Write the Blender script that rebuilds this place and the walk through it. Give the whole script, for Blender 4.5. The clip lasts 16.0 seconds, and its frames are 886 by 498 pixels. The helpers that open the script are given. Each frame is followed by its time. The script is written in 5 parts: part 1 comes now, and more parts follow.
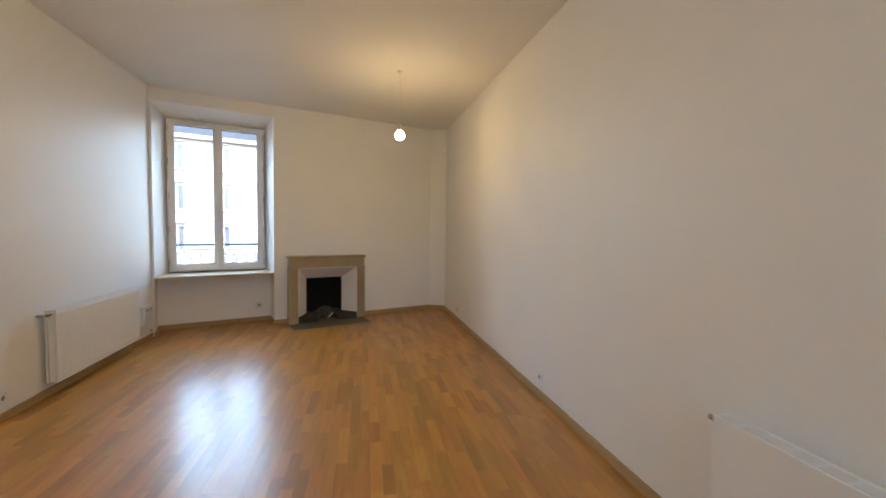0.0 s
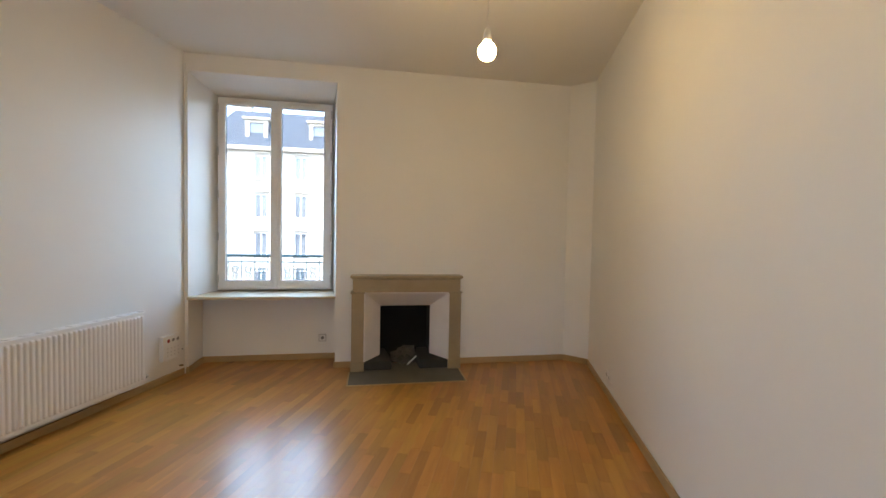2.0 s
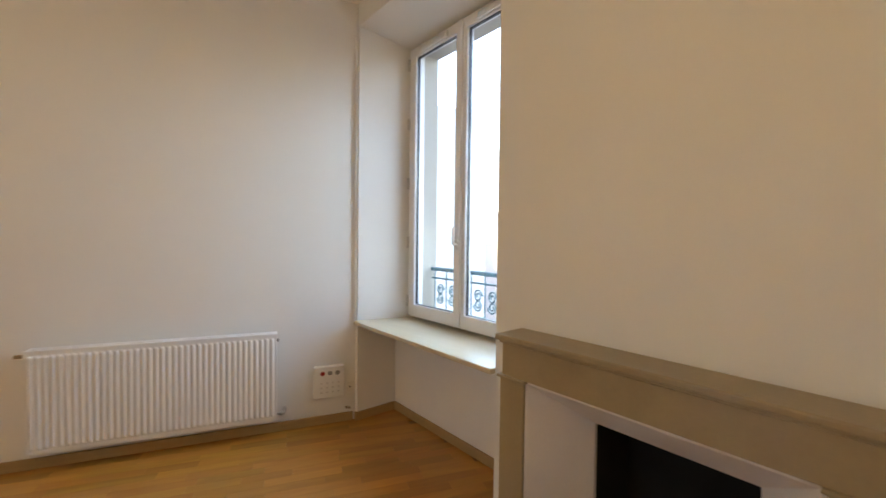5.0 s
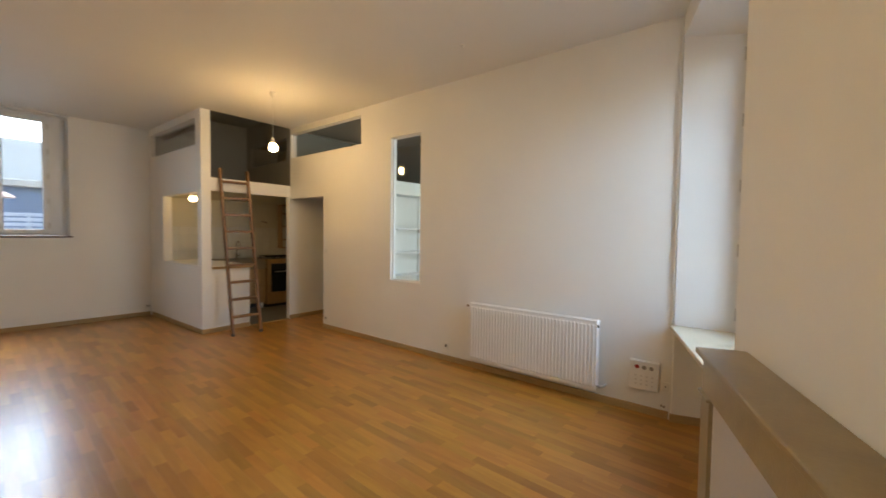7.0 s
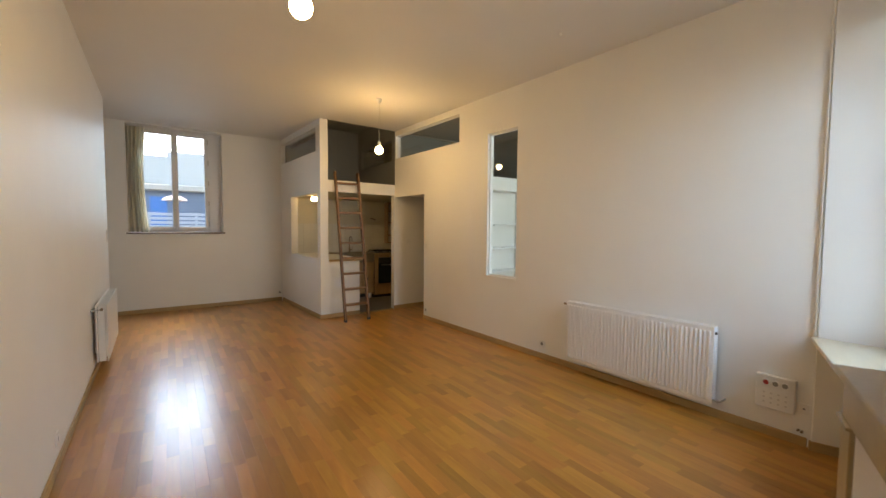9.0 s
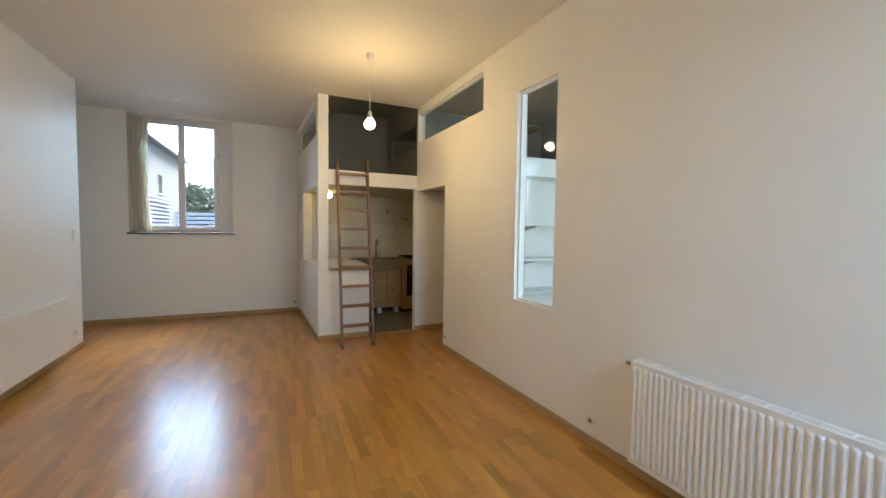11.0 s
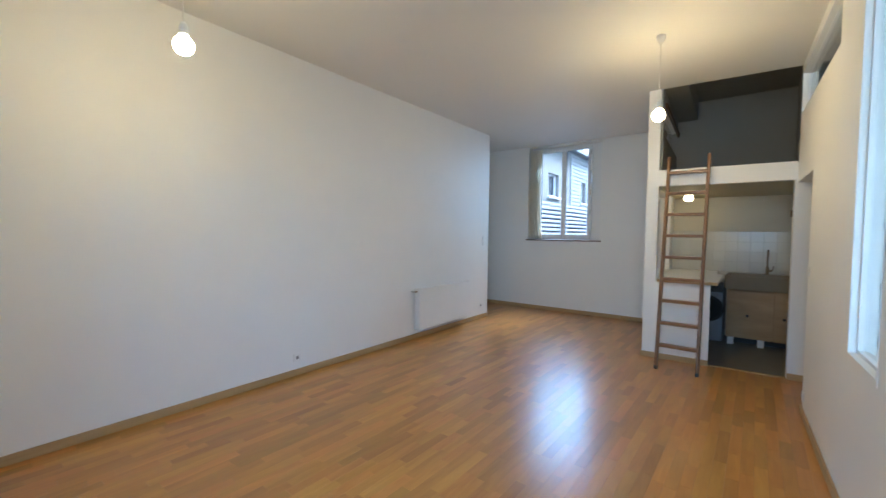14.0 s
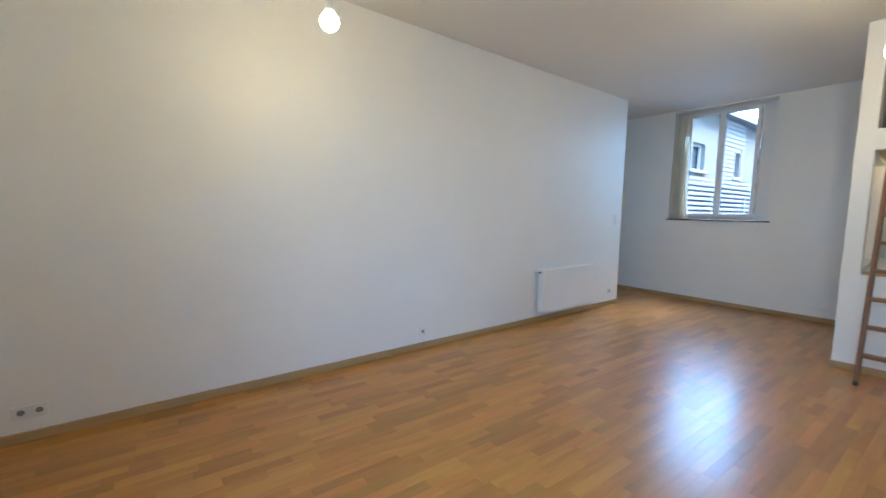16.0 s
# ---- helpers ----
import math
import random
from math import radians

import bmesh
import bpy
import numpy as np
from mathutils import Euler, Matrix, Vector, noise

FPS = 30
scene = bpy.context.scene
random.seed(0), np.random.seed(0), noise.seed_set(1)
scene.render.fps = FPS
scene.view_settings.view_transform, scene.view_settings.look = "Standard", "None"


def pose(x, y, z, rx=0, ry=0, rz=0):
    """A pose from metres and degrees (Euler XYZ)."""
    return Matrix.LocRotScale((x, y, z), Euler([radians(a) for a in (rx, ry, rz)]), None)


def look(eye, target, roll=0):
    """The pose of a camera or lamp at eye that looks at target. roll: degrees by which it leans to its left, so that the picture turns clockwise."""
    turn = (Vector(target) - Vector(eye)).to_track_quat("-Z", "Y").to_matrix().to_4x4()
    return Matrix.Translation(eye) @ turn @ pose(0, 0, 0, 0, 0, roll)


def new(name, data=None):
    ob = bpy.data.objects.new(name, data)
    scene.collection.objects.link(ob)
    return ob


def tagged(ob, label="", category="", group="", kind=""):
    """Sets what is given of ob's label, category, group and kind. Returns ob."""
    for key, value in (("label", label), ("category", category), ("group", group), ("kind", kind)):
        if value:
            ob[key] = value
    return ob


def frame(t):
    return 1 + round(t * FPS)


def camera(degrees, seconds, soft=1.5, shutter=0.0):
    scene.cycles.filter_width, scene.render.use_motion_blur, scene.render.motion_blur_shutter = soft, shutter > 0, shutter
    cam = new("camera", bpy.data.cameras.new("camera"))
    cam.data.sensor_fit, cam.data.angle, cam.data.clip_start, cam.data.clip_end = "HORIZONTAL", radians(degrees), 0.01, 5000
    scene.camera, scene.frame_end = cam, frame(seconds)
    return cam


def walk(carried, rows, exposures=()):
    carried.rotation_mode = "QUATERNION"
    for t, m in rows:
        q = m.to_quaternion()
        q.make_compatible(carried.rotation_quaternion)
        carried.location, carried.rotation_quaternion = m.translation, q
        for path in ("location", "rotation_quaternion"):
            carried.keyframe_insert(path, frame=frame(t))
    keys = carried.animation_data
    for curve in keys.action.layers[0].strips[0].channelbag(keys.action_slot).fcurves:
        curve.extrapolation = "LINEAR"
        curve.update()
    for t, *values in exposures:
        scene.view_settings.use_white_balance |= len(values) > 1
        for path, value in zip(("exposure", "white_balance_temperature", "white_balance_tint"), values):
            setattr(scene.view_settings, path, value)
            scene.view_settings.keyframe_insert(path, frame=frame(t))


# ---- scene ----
cam = camera(96.0, 16.0, 1.5, 0.35)
PATH = [
    (0, (0.159, 0.179, 1.474), (0.537, 2.141, 1.369), 0.8),
    (0.5, (0.359, 0.718, 1.489), (0.468, 2.713, 1.389), 0.9),
    (1, (0.539, 1.268, 1.476), (0.479, 3.266, 1.39), 1.0),
    (1.5, (0.631, 1.851, 1.458), (0.412, 3.838, 1.386), 1.0),
    (2, (0.722, 2.458, 1.46), (0.36, 4.423, 1.391), 1.1),
    (2.5, (0.814, 3.079, 1.484), (0.254, 4.997, 1.415), 1.2),
    (3, (0.807, 3.676, 1.502), (0.007, 5.508, 1.431), 1.3),
    (3.2, (0.8, 3.864, 1.48), (-0.084, 5.656, 1.415), 1.4),
    (5.3, (0.585, 5.756, 1.428), (-1.39, 6.07, 1.388), 0.8),
    (5.5, (0.639, 5.878, 1.427), (-1.359, 5.943, 1.393), 1.0),
    (6, (0.744, 6.129, 1.460), (-1.209, 5.7, 1.399), 1.2),
    (6.5, (0.946, 6.394, 1.514), (-0.822, 5.461, 1.431), 0.8),
    (7, (1.065, 6.641, 1.500), (-0.439, 5.325, 1.421), 0.7),
    (7.5, (1.137, 6.793, 1.507), (-0.166, 5.278, 1.423), 0.6),
    (8, (1.131, 6.857, 1.479), (-0.057, 5.251, 1.387), 0.6),
    (8.5, (1.117, 6.849, 1.488), (-0.032, 5.214, 1.392), 0.7),
    (8.7, (1.111, 6.815, 1.505), (-0.031, 5.176, 1.404), 0.6),
    (10.8, (-0.255, 5.811, 1.521), (-1.097, 4.0, 1.409), 0.6),
    (11, (-0.432, 5.735, 1.511), (-1.208, 3.895, 1.409), 0.8),
    (11.5, (-0.845, 5.533, 1.53), (-1.373, 3.606, 1.44), 0.7),
    (12, (-1.143, 5.38, 1.523), (-1.367, 3.394, 1.45), 0.7),
    (12.5, (-1.439, 5.321, 1.514), (-1.252, 3.33, 1.457), 0.7),
    (13, (-1.634, 5.456, 1.514), (-1.02, 3.554, 1.453), 0.6),
    (13.5, (-1.848, 5.611, 1.497), (-0.872, 3.866, 1.431), 0.6),
    (14, (-2.03, 5.67, 1.485), (-0.796, 4.098, 1.406), 0.7),
    (14.5, (-2.134, 5.653, 1.452), (-0.748, 4.215, 1.349), 0.8),
    (15, (-2.128, 5.611, 1.43), (-0.652, 4.268, 1.296), 0.8),
    (15.5, (-1.998, 5.554, 1.438), (-0.464, 4.28, 1.279), 0.9),
    (16, (-1.79, 5.641, 1.462), (-0.178, 4.473, 1.269), 1.0),
]
EXPOSURES = [(0.0, 4.78, 6400, 13), (3.2, 4.78, 6700, 12), (5.5, 4.73, 7250, 16), (6.5, 4.78, 7100, 14), (8.5, 4.76, 7450, 14), (11.0, 4.98, 6200, 9), (12.5, 4.93, 5350, 7), (13.5, 4.98, 5150, 6), (14.5, 5.08, 5000, 6), (16.0, 5.11, 4950, 6)]
walk(cam, [(t, look(eye, target, roll)) for t, eye, target, roll in PATH], EXPOSURES)

# ---- world, sun, large lights ----
SUN_TO = Vector((-0.30, -0.52, 0.80)).normalized()   # high, behind thin cloud
world = bpy.data.worlds.new("world")
scene.world = world
world.use_nodes = True
wn, wl = world.node_tree.nodes, world.node_tree.links
sky = wn.new("ShaderNodeTexSky")
sky.sky_type, sky.sun_disc = "NISHITA", False
sky.sun_elevation = math.asin(SUN_TO.z)
sky.sun_rotation = math.atan2(SUN_TO.x, SUN_TO.y)
sky.air_density, sky.dust_density, sky.ozone_density = 1.0, 1.2, 1.0
wn["Background"].inputs["Strength"].default_value = 0.075
wl.new(sky.outputs["Color"], wn["Background"].inputs["Color"])

sun = new("sun", bpy.data.lights.new("sun", "SUN"))
sun.data.energy, sun.data.angle, sun.data.color = 0.5, radians(45), (1.0, 0.95, 0.88)
sun.matrix_world = look((0, 0, 30), Vector((0, 0, 30)) - SUN_TO)

BULB_COLOUR, BULB_STRENGTH = (1.0, 0.70, 0.31), 6.9


def window_light(m, width, height, watts, spread, tint=(0.52, 0.77, 1.0)):
    """Sky light coming in through a window's opening; m places its middle, with -z pointing into the room."""
    lamp = new("window_light", bpy.data.lights.new("window_light", "AREA"))
    lamp.data.shape, lamp.data.size, lamp.data.size_y = "RECTANGLE", width, height
    lamp.data.energy, lamp.data.color, lamp.data.spread = watts, tint, radians(spread)
    lamp.matrix_world = m
    return lamp



# ---- materials ----


def material(name, base, rough=0.6, metal=0.0, vary=0.06, scale=6.0, fine=90.0, bump=0.05, coat=0.0, spec=0.5, rand=0.0, dark=None, stains=0.0):
    """Principled surface with variation at two scales, light relief and, with rand, a tone for each piece."""
    m = bpy.data.materials.new(name)
    m.use_nodes = True
    n, l = m.node_tree.nodes, m.node_tree.links
    b = n["Principled BSDF"]
    b.inputs["Roughness"].default_value, b.inputs["Metallic"].default_value = rough, metal
    b.inputs["Coat Weight"].default_value, b.inputs["Specular IOR Level"].default_value = coat, spec
    geo = n.new("ShaderNodeTexCoord")
    big, small = n.new("ShaderNodeTexNoise"), n.new("ShaderNodeTexNoise")
    big.inputs["Scale"].default_value, small.inputs["Scale"].default_value = scale, fine
    big.inputs["Detail"].default_value, small.inputs["Detail"].default_value = 4.0, 3.0
    l.new(geo.outputs["Object"], big.inputs["Vector"]), l.new(geo.outputs["Object"], small.inputs["Vector"])
    add = n.new("ShaderNodeMath")
    add.operation = "MULTIPLY_ADD"
    add.inputs[1].default_value = 0.35
    l.new(small.outputs["Fac"], add.inputs[0]), l.new(big.outputs["Fac"], add.inputs[2])
    ramp = n.new("ShaderNodeMapRange")
    ramp.inputs["From Min"].default_value, ramp.inputs["From Max"].default_value = 0.35, 1.0
    ramp.inputs["To Min"].default_value, ramp.inputs["To Max"].default_value = 1.0 - vary, 1.0 + vary
    l.new(add.outputs[0], ramp.inputs["Value"])
    mul = n.new("ShaderNodeVectorMath")
    mul.operation = "SCALE"
    mul.inputs[0].default_value = base
    factor = ramp.outputs["Result"]
    if rand:
        info, isl, tone = n.new("ShaderNodeObjectInfo"), n.new("ShaderNodeNewGeometry"), n.new("ShaderNodeMath")
        l.new(info.outputs["Random"], tone.inputs[0]), l.new(isl.outputs["Random Per Island"], tone.inputs[1])
        frac, rr, prod = n.new("ShaderNodeMath"), n.new("ShaderNodeMapRange"), n.new("ShaderNodeMath")
        frac.operation, prod.operation = "FRACT", "MULTIPLY"
        l.new(tone.outputs[0], frac.inputs[0]), l.new(frac.outputs[0], rr.inputs["Value"])
        rr.inputs["To Min"].default_value, rr.inputs["To Max"].default_value = 1 - rand, 1 + rand
        l.new(rr.outputs["Result"], prod.inputs[0]), l.new(factor, prod.inputs[1])
        factor = prod.outputs[0]
    l.new(factor, mul.inputs["Scale"])
    colour = mul.outputs["Vector"]
    if stains and dark:
        spot, sr, mix = n.new("ShaderNodeTexNoise"), n.new("ShaderNodeValToRGB"), n.new("ShaderNodeMix")
        spot.inputs["Scale"].default_value, spot.inputs["Detail"].default_value = scale * 0.6, 6.0
        l.new(geo.outputs["Object"], spot.inputs["Vector"]), l.new(spot.outputs["Fac"], sr.inputs["Fac"])
        sr.color_ramp.elements[0].position, sr.color_ramp.elements[1].position = 0.52, 0.72
        sr.color_ramp.elements[1].color = (stains, stains, stains, 1)
        mix.data_type = "RGBA"
        mix.inputs["B"].default_value = (*dark, 1)
        l.new(sr.outputs["Color"], mix.inputs["Factor"]), l.new(colour, mix.inputs["A"])
        colour = mix.outputs["Result"]
    l.new(colour, b.inputs["Base Color"])
    if bump:
        bp = n.new("ShaderNodeBump")
        bp.inputs["Strength"].default_value, bp.inputs["Distance"].default_value = bump, 0.004
        l.new(add.outputs[0], bp.inputs["Height"]), l.new(bp.outputs["Normal"], b.inputs["Normal"])
    return m


def wood(name, base, dark, rough=0.4, axis=1, grain=14.0, stretch=9.0, rand=0.0, coat=0.0, hue=0.0):
    """Wood with grain drawn out along one axis of the object."""
    m = bpy.data.materials.new(name)
    m.use_nodes = True
    n, l = m.node_tree.nodes, m.node_tree.links
    b = n["Principled BSDF"]
    b.inputs["Roughness"].default_value, b.inputs["Coat Weight"].default_value = rough, coat
    b.inputs["Coat Roughness"].default_value = 0.225
    b.inputs["Specular IOR Level"].default_value = 0.5 if coat == 0.0 else 0.3
    geo, shift, mapping = n.new("ShaderNodeTexCoord"), n.new("ShaderNodeVectorMath"), n.new("ShaderNodeMapping")
    info, isl = n.new("ShaderNodeObjectInfo"), n.new("ShaderNodeNewGeometry")
    tone, frac = n.new("ShaderNodeMath"), n.new("ShaderNodeMath")
    frac.operation = "FRACT"
    l.new(info.outputs["Random"], tone.inputs[0]), l.new(isl.outputs["Random Per Island"], tone.inputs[1]), l.new(tone.outputs[0], frac.inputs[0])
    spread = n.new("ShaderNodeMath")
    spread.operation = "MULTIPLY"
    spread.inputs[1].default_value = 37.0
    l.new(frac.outputs[0], spread.inputs[0])
    l.new(geo.outputs["Object"], shift.inputs[0]), l.new(spread.outputs[0], shift.inputs[1])
    s = [grain, grain, grain]
    s[axis] = grain / stretch
    mapping.inputs["Scale"].default_value = s
    l.new(shift.outputs[0], mapping.inputs["Vector"])
    tex, fine = n.new("ShaderNodeTexNoise"), n.new("ShaderNodeTexNoise")
    tex.inputs["Scale"].default_value, tex.inputs["Detail"].default_value, tex.inputs["Distortion"].default_value = 1.0, 5.0, 1.2
    fine.inputs["Scale"].default_value, fine.inputs["Detail"].default_value = 7.0, 3.0
    l.new(mapping.outputs["Vector"], tex.inputs["Vector"]), l.new(mapping.outputs["Vector"], fine.inputs["Vector"])
    both = n.new("ShaderNodeMath")
    both.operation = "MULTIPLY_ADD"
    both.inputs[1].default_value = 0.3
    l.new(fine.outputs["Fac"], both.inputs[0]), l.new(tex.outputs["Fac"], both.inputs[2])
    ramp = n.new("ShaderNodeValToRGB")
    ramp.color_ramp.elements[0].position, ramp.color_ramp.elements[1].position = 0.38, 0.95
    ramp.color_ramp.elements[0].color, ramp.color_ramp.elements[1].color = (*dark, 1), (*base, 1)
    l.new(both.outputs[0], ramp.inputs["Fac"])
    hsv, rr = n.new("ShaderNodeHueSaturation"), n.new("ShaderNodeMapRange")
    cube = n.new("ShaderNodeMath")
    cube.operation = "POWER"
    cube.inputs[1].default_value = 1.35
    rr.inputs["To Min"].default_value, rr.inputs["To Max"].default_value = 1 + 0.85 * rand, 1 - 1.35 * rand
    l.new(frac.outputs[0], cube.inputs[0]), l.new(cube.outputs[0], rr.inputs["Value"]), l.new(rr.outputs["Result"], hsv.inputs["Value"])
    if hue:
        hh, wob, wf = n.new("ShaderNodeMapRange"), n.new("ShaderNodeMath"), n.new("ShaderNodeMath")
        wob.operation, wf.operation = "MULTIPLY", "FRACT"
        wob.inputs[1].default_value = 7.13
        l.new(frac.outputs[0], wob.inputs[0]), l.new(wob.outputs[0], wf.inputs[0]), l.new(wf.outputs[0], hh.inputs["Value"])
        hh.inputs["To Min"].default_value, hh.inputs["To Max"].default_value = 0.5 - hue, 0.5 + hue
        l.new(hh.outputs["Result"], hsv.inputs["Hue"])
    l.new(ramp.outputs["Color"], hsv.inputs["Color"]), l.new(hsv.outputs["Color"], b.inputs["Base Color"])
    bp, rg = n.new("ShaderNodeBump"), n.new("ShaderNodeMapRange")
    bp.inputs["Strength"].default_value, bp.inputs["Distance"].default_value = 0.06, 0.002
    l.new(both.outputs[0], bp.inputs["Height"]), l.new(bp.outputs["Normal"], b.inputs["Normal"])
    rg.inputs["To Min"].default_value, rg.inputs["To Max"].default_value = rough * 0.85, rough * 1.2
    l.new(both.outputs[0], rg.inputs["Value"]), l.new(rg.outputs["Result"], b.inputs["Roughness"])
    return m


def glass_material(name, tint=(0.97, 0.985, 0.98)):
    m = bpy.data.materials.new(name)
    m.use_nodes = True
    n, l = m.node_tree.nodes, m.node_tree.links
    n.remove(n["Principled BSDF"])
    tr, gl, lw, mx = n.new("ShaderNodeBsdfTransparent"), n.new("ShaderNodeBsdfGlossy"), n.new("ShaderNodeLayerWeight"), n.new("ShaderNodeMixShader")
    pw, fr = n.new("ShaderNodeMath"), n.new("ShaderNodeMath")
    pw.operation, fr.operation = "POWER", "MULTIPLY_ADD"
    pw.inputs[1].default_value, fr.inputs[1].default_value, fr.inputs[2].default_value = 5.0, 0.96, 0.04
    l.new(lw.outputs["Facing"], pw.inputs[0]), l.new(pw.outputs[0], fr.inputs[0])
    tr.inputs["Color"].default_value, gl.inputs["Roughness"].default_value = (*tint, 1), 0.0
    l.new(fr.outputs[0], mx.inputs[0]), l.new(tr.outputs[0], mx.inputs[1]), l.new(gl.outputs[0], mx.inputs[2])
    l.new(mx.outputs[0], n["Material Output"].inputs["Surface"])
    return m


def glow(name, colour, strength):
    m = bpy.data.materials.new(name)
    m.use_nodes = True
    b = m.node_tree.nodes["Principled BSDF"]
    b.inputs["Base Color"].default_value = (*colour, 1)
    b.inputs["Emission Color"].default_value, b.inputs["Emission Strength"].default_value = (*colour, 1), strength
    return m


WALL = material("wall_paint", (0.83, 0.82, 0.79), 0.5, vary=0.025, scale=1.7, fine=140, bump=0.10)
CEIL = material("ceiling_paint", (0.80, 0.785, 0.75), 0.7, vary=0.02, scale=1.2, fine=120, bump=0.08)
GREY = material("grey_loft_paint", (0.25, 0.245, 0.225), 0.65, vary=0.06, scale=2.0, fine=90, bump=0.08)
PARQUET = wood("parquet_oak", (0.50, 0.234, 0.042), (0.355, 0.148, 0.025), 0.33, 1, 10, 8, rand=0.165, coat=0.44, hue=0.006)
UNDER = material("floor_underlay", (0.24, 0.13, 0.055), 0.7)
SKIRT = wood("skirting_wood", (0.47, 0.32, 0.15), (0.36, 0.235, 0.10), 0.5, 0, 10, 12)
SILLW = wood("sill_beech", (0.66, 0.57, 0.41), (0.56, 0.47, 0.32), 0.3, 0, 9, 10, coat=0.6)
STONE = material("mantel_stone", (0.34, 0.265, 0.155), 0.32, vary=0.12, scale=5, fine=60, bump=0.34, dark=(0.20, 0.155, 0.10), stains=0.5)
SLATE = material("hearth_slate", (0.105, 0.092, 0.068), 0.55, vary=0.16, scale=4, fine=50, bump=0.15, dark=(0.16, 0.145, 0.12), stains=0.5)
SOOT = material("soot", (0.006, 0.0055, 0.005), 0.95, vary=0.3, bump=0.3)
HOBST = material("sooty_stone", (0.03, 0.026, 0.02), 0.7, vary=0.2, scale=6, bump=0.2)
CHEEK = material("limewash_cheeks", (0.80, 0.755, 0.73), 0.7, vary=0.05, scale=4, bump=0.12)
ASH = material("ash_rubble", (0.075, 0.068, 0.055), 0.95, vary=0.25, scale=22, bump=0.5, rand=0.35)
ENAMEL = material("radiator_enamel", (0.82, 0.81, 0.79), 0.32, vary=0.012, scale=3, bump=0.01)
PVC = material("white_pvc", (0.80, 0.80, 0.80), 0.35, vary=0.015, scale=3, bump=0.01)
PLASTIC = material("white_plastic", (0.78, 0.77, 0.74), 0.4, vary=0.01, bump=0.0)
DARKP = material("dark_plastic", (0.02, 0.02, 0.02), 0.4, vary=0.05, bump=0.0)
REDP = material("red_plastic", (0.32, 0.02, 0.015), 0.4, vary=0.05, bump=0.0)
STEEL = material("brushed_steel", (0.55, 0.54, 0.52), 0.3, 1.0, vary=0.05, bump=0.0)
BRONZE = material("bronze_tap", (0.30, 0.235, 0.16), 0.32, 1.0, vary=0.08, bump=0.0)
LADDERW = wood("ladder_wood", (0.23, 0.112, 0.040), (0.13, 0.058, 0.021), 0.42, 2, 16, 10)
RUNGW = wood("rung_wood", (0.26, 0.13, 0.047), (0.15, 0.07, 0.025), 0.33, 0, 16, 10)
PLY = wood("plywood", (0.45, 0.30, 0.15), (0.32, 0.195, 0.085), 0.5, 0, 5, 4)
CABW = wood("cabinet_wood", (0.43, 0.27, 0.125), (0.32, 0.19, 0.085), 0.45, 2, 8, 8)
SINKM = material("stone_sink", (0.215, 0.17, 0.10), 0.5, vary=0.10, scale=6, fine=70, bump=0.15)
TOPM = material("white_worktop", (0.74, 0.72, 0.66), 0.35, vary=0.02, bump=0.02)
TILE = material("cream_tile", (0.68, 0.655, 0.58), 0.16, spec=0.35, vary=0.02, bump=0.015, rand=0.025)
GROUT = material("grout", (0.56, 0.53, 0.46), 0.85, vary=0.05)
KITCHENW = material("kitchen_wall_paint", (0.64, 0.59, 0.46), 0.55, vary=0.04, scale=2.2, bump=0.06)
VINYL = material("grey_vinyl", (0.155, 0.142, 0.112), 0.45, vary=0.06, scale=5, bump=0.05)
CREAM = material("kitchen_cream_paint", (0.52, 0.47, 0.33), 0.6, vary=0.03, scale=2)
OLIVE = material("olive_wall", (0.26, 0.215, 0.10), 0.7, vary=0.05, scale=2)
CURT = material("cream_curtain", (0.86, 0.83, 0.73), 0.85, vary=0.05, scale=9, fine=300, bump=0.3)
cn, cl = CURT.node_tree.nodes, CURT.node_tree.links
cloth_glow, cloth_mix = cn.new("ShaderNodeBsdfTranslucent"), cn.new("ShaderNodeMixShader")
cloth_glow.inputs["Color"].default_value, cloth_mix.inputs[0].default_value = (0.84, 0.80, 0.70, 1), 0.42
cl.new(cn["Principled BSDF"].outputs[0], cloth_mix.inputs[1]), cl.new(cloth_glow.outputs[0], cloth_mix.inputs[2])
cl.new(cloth_mix.outputs[0], cn["Material Output"].inputs["Surface"])
DARKSILL = wood("dark_sill", (0.14, 0.085, 0.05), (0.08, 0.045, 0.028), 0.75, 0, 10, 10)
IRON = material("blue_iron", (0.10, 0.19, 0.22), 0.5, 0.2, vary=0.1)
GLASS = glass_material("window_glass")
CLEARG = glass_material("clear_glass", (0.96, 0.97, 0.97))
BULB = glow("lit_bulb", BULB_COLOUR, BULB_STRENGTH)
BULB_B = glow("stronger_lit_bulb", (1.0, 0.68, 0.29), BULB_STRENGTH * 1.35)
KBULB = glow("lit_ceiling_lamp", BULB_COLOUR, 1.0)
FACADE = material("rendered_facade", (0.41, 0.37, 0.31), 0.85, vary=0.06, scale=0.5, fine=8, bump=0.05)
ZINC = material("slate_roof", (0.055, 0.066, 0.082), 0.8, spec=0.1, vary=0.12, scale=0.8, fine=10)
COURT = material("court_render", (0.30, 0.29, 0.265), 0.9, vary=0.06, scale=0.5, fine=8, bump=0.05)
# Roof of the far houses: the haze of distance is mixed into its colour.
ZINC_HAZE = material("zinc_roof_in_haze", (0.20, 0.215, 0.23), 0.7, spec=0.2, vary=0.10, scale=0.8, fine=10)
# Shade of the gaps between slats, given as a dark blue-grey colour.
GAPSHADE = material("slat_gap_shade", (0.10, 0.125, 0.15), 0.9, spec=0.1)
GREYCASE = material("grey_casing", (0.22, 0.225, 0.23), 0.4, vary=0.03)
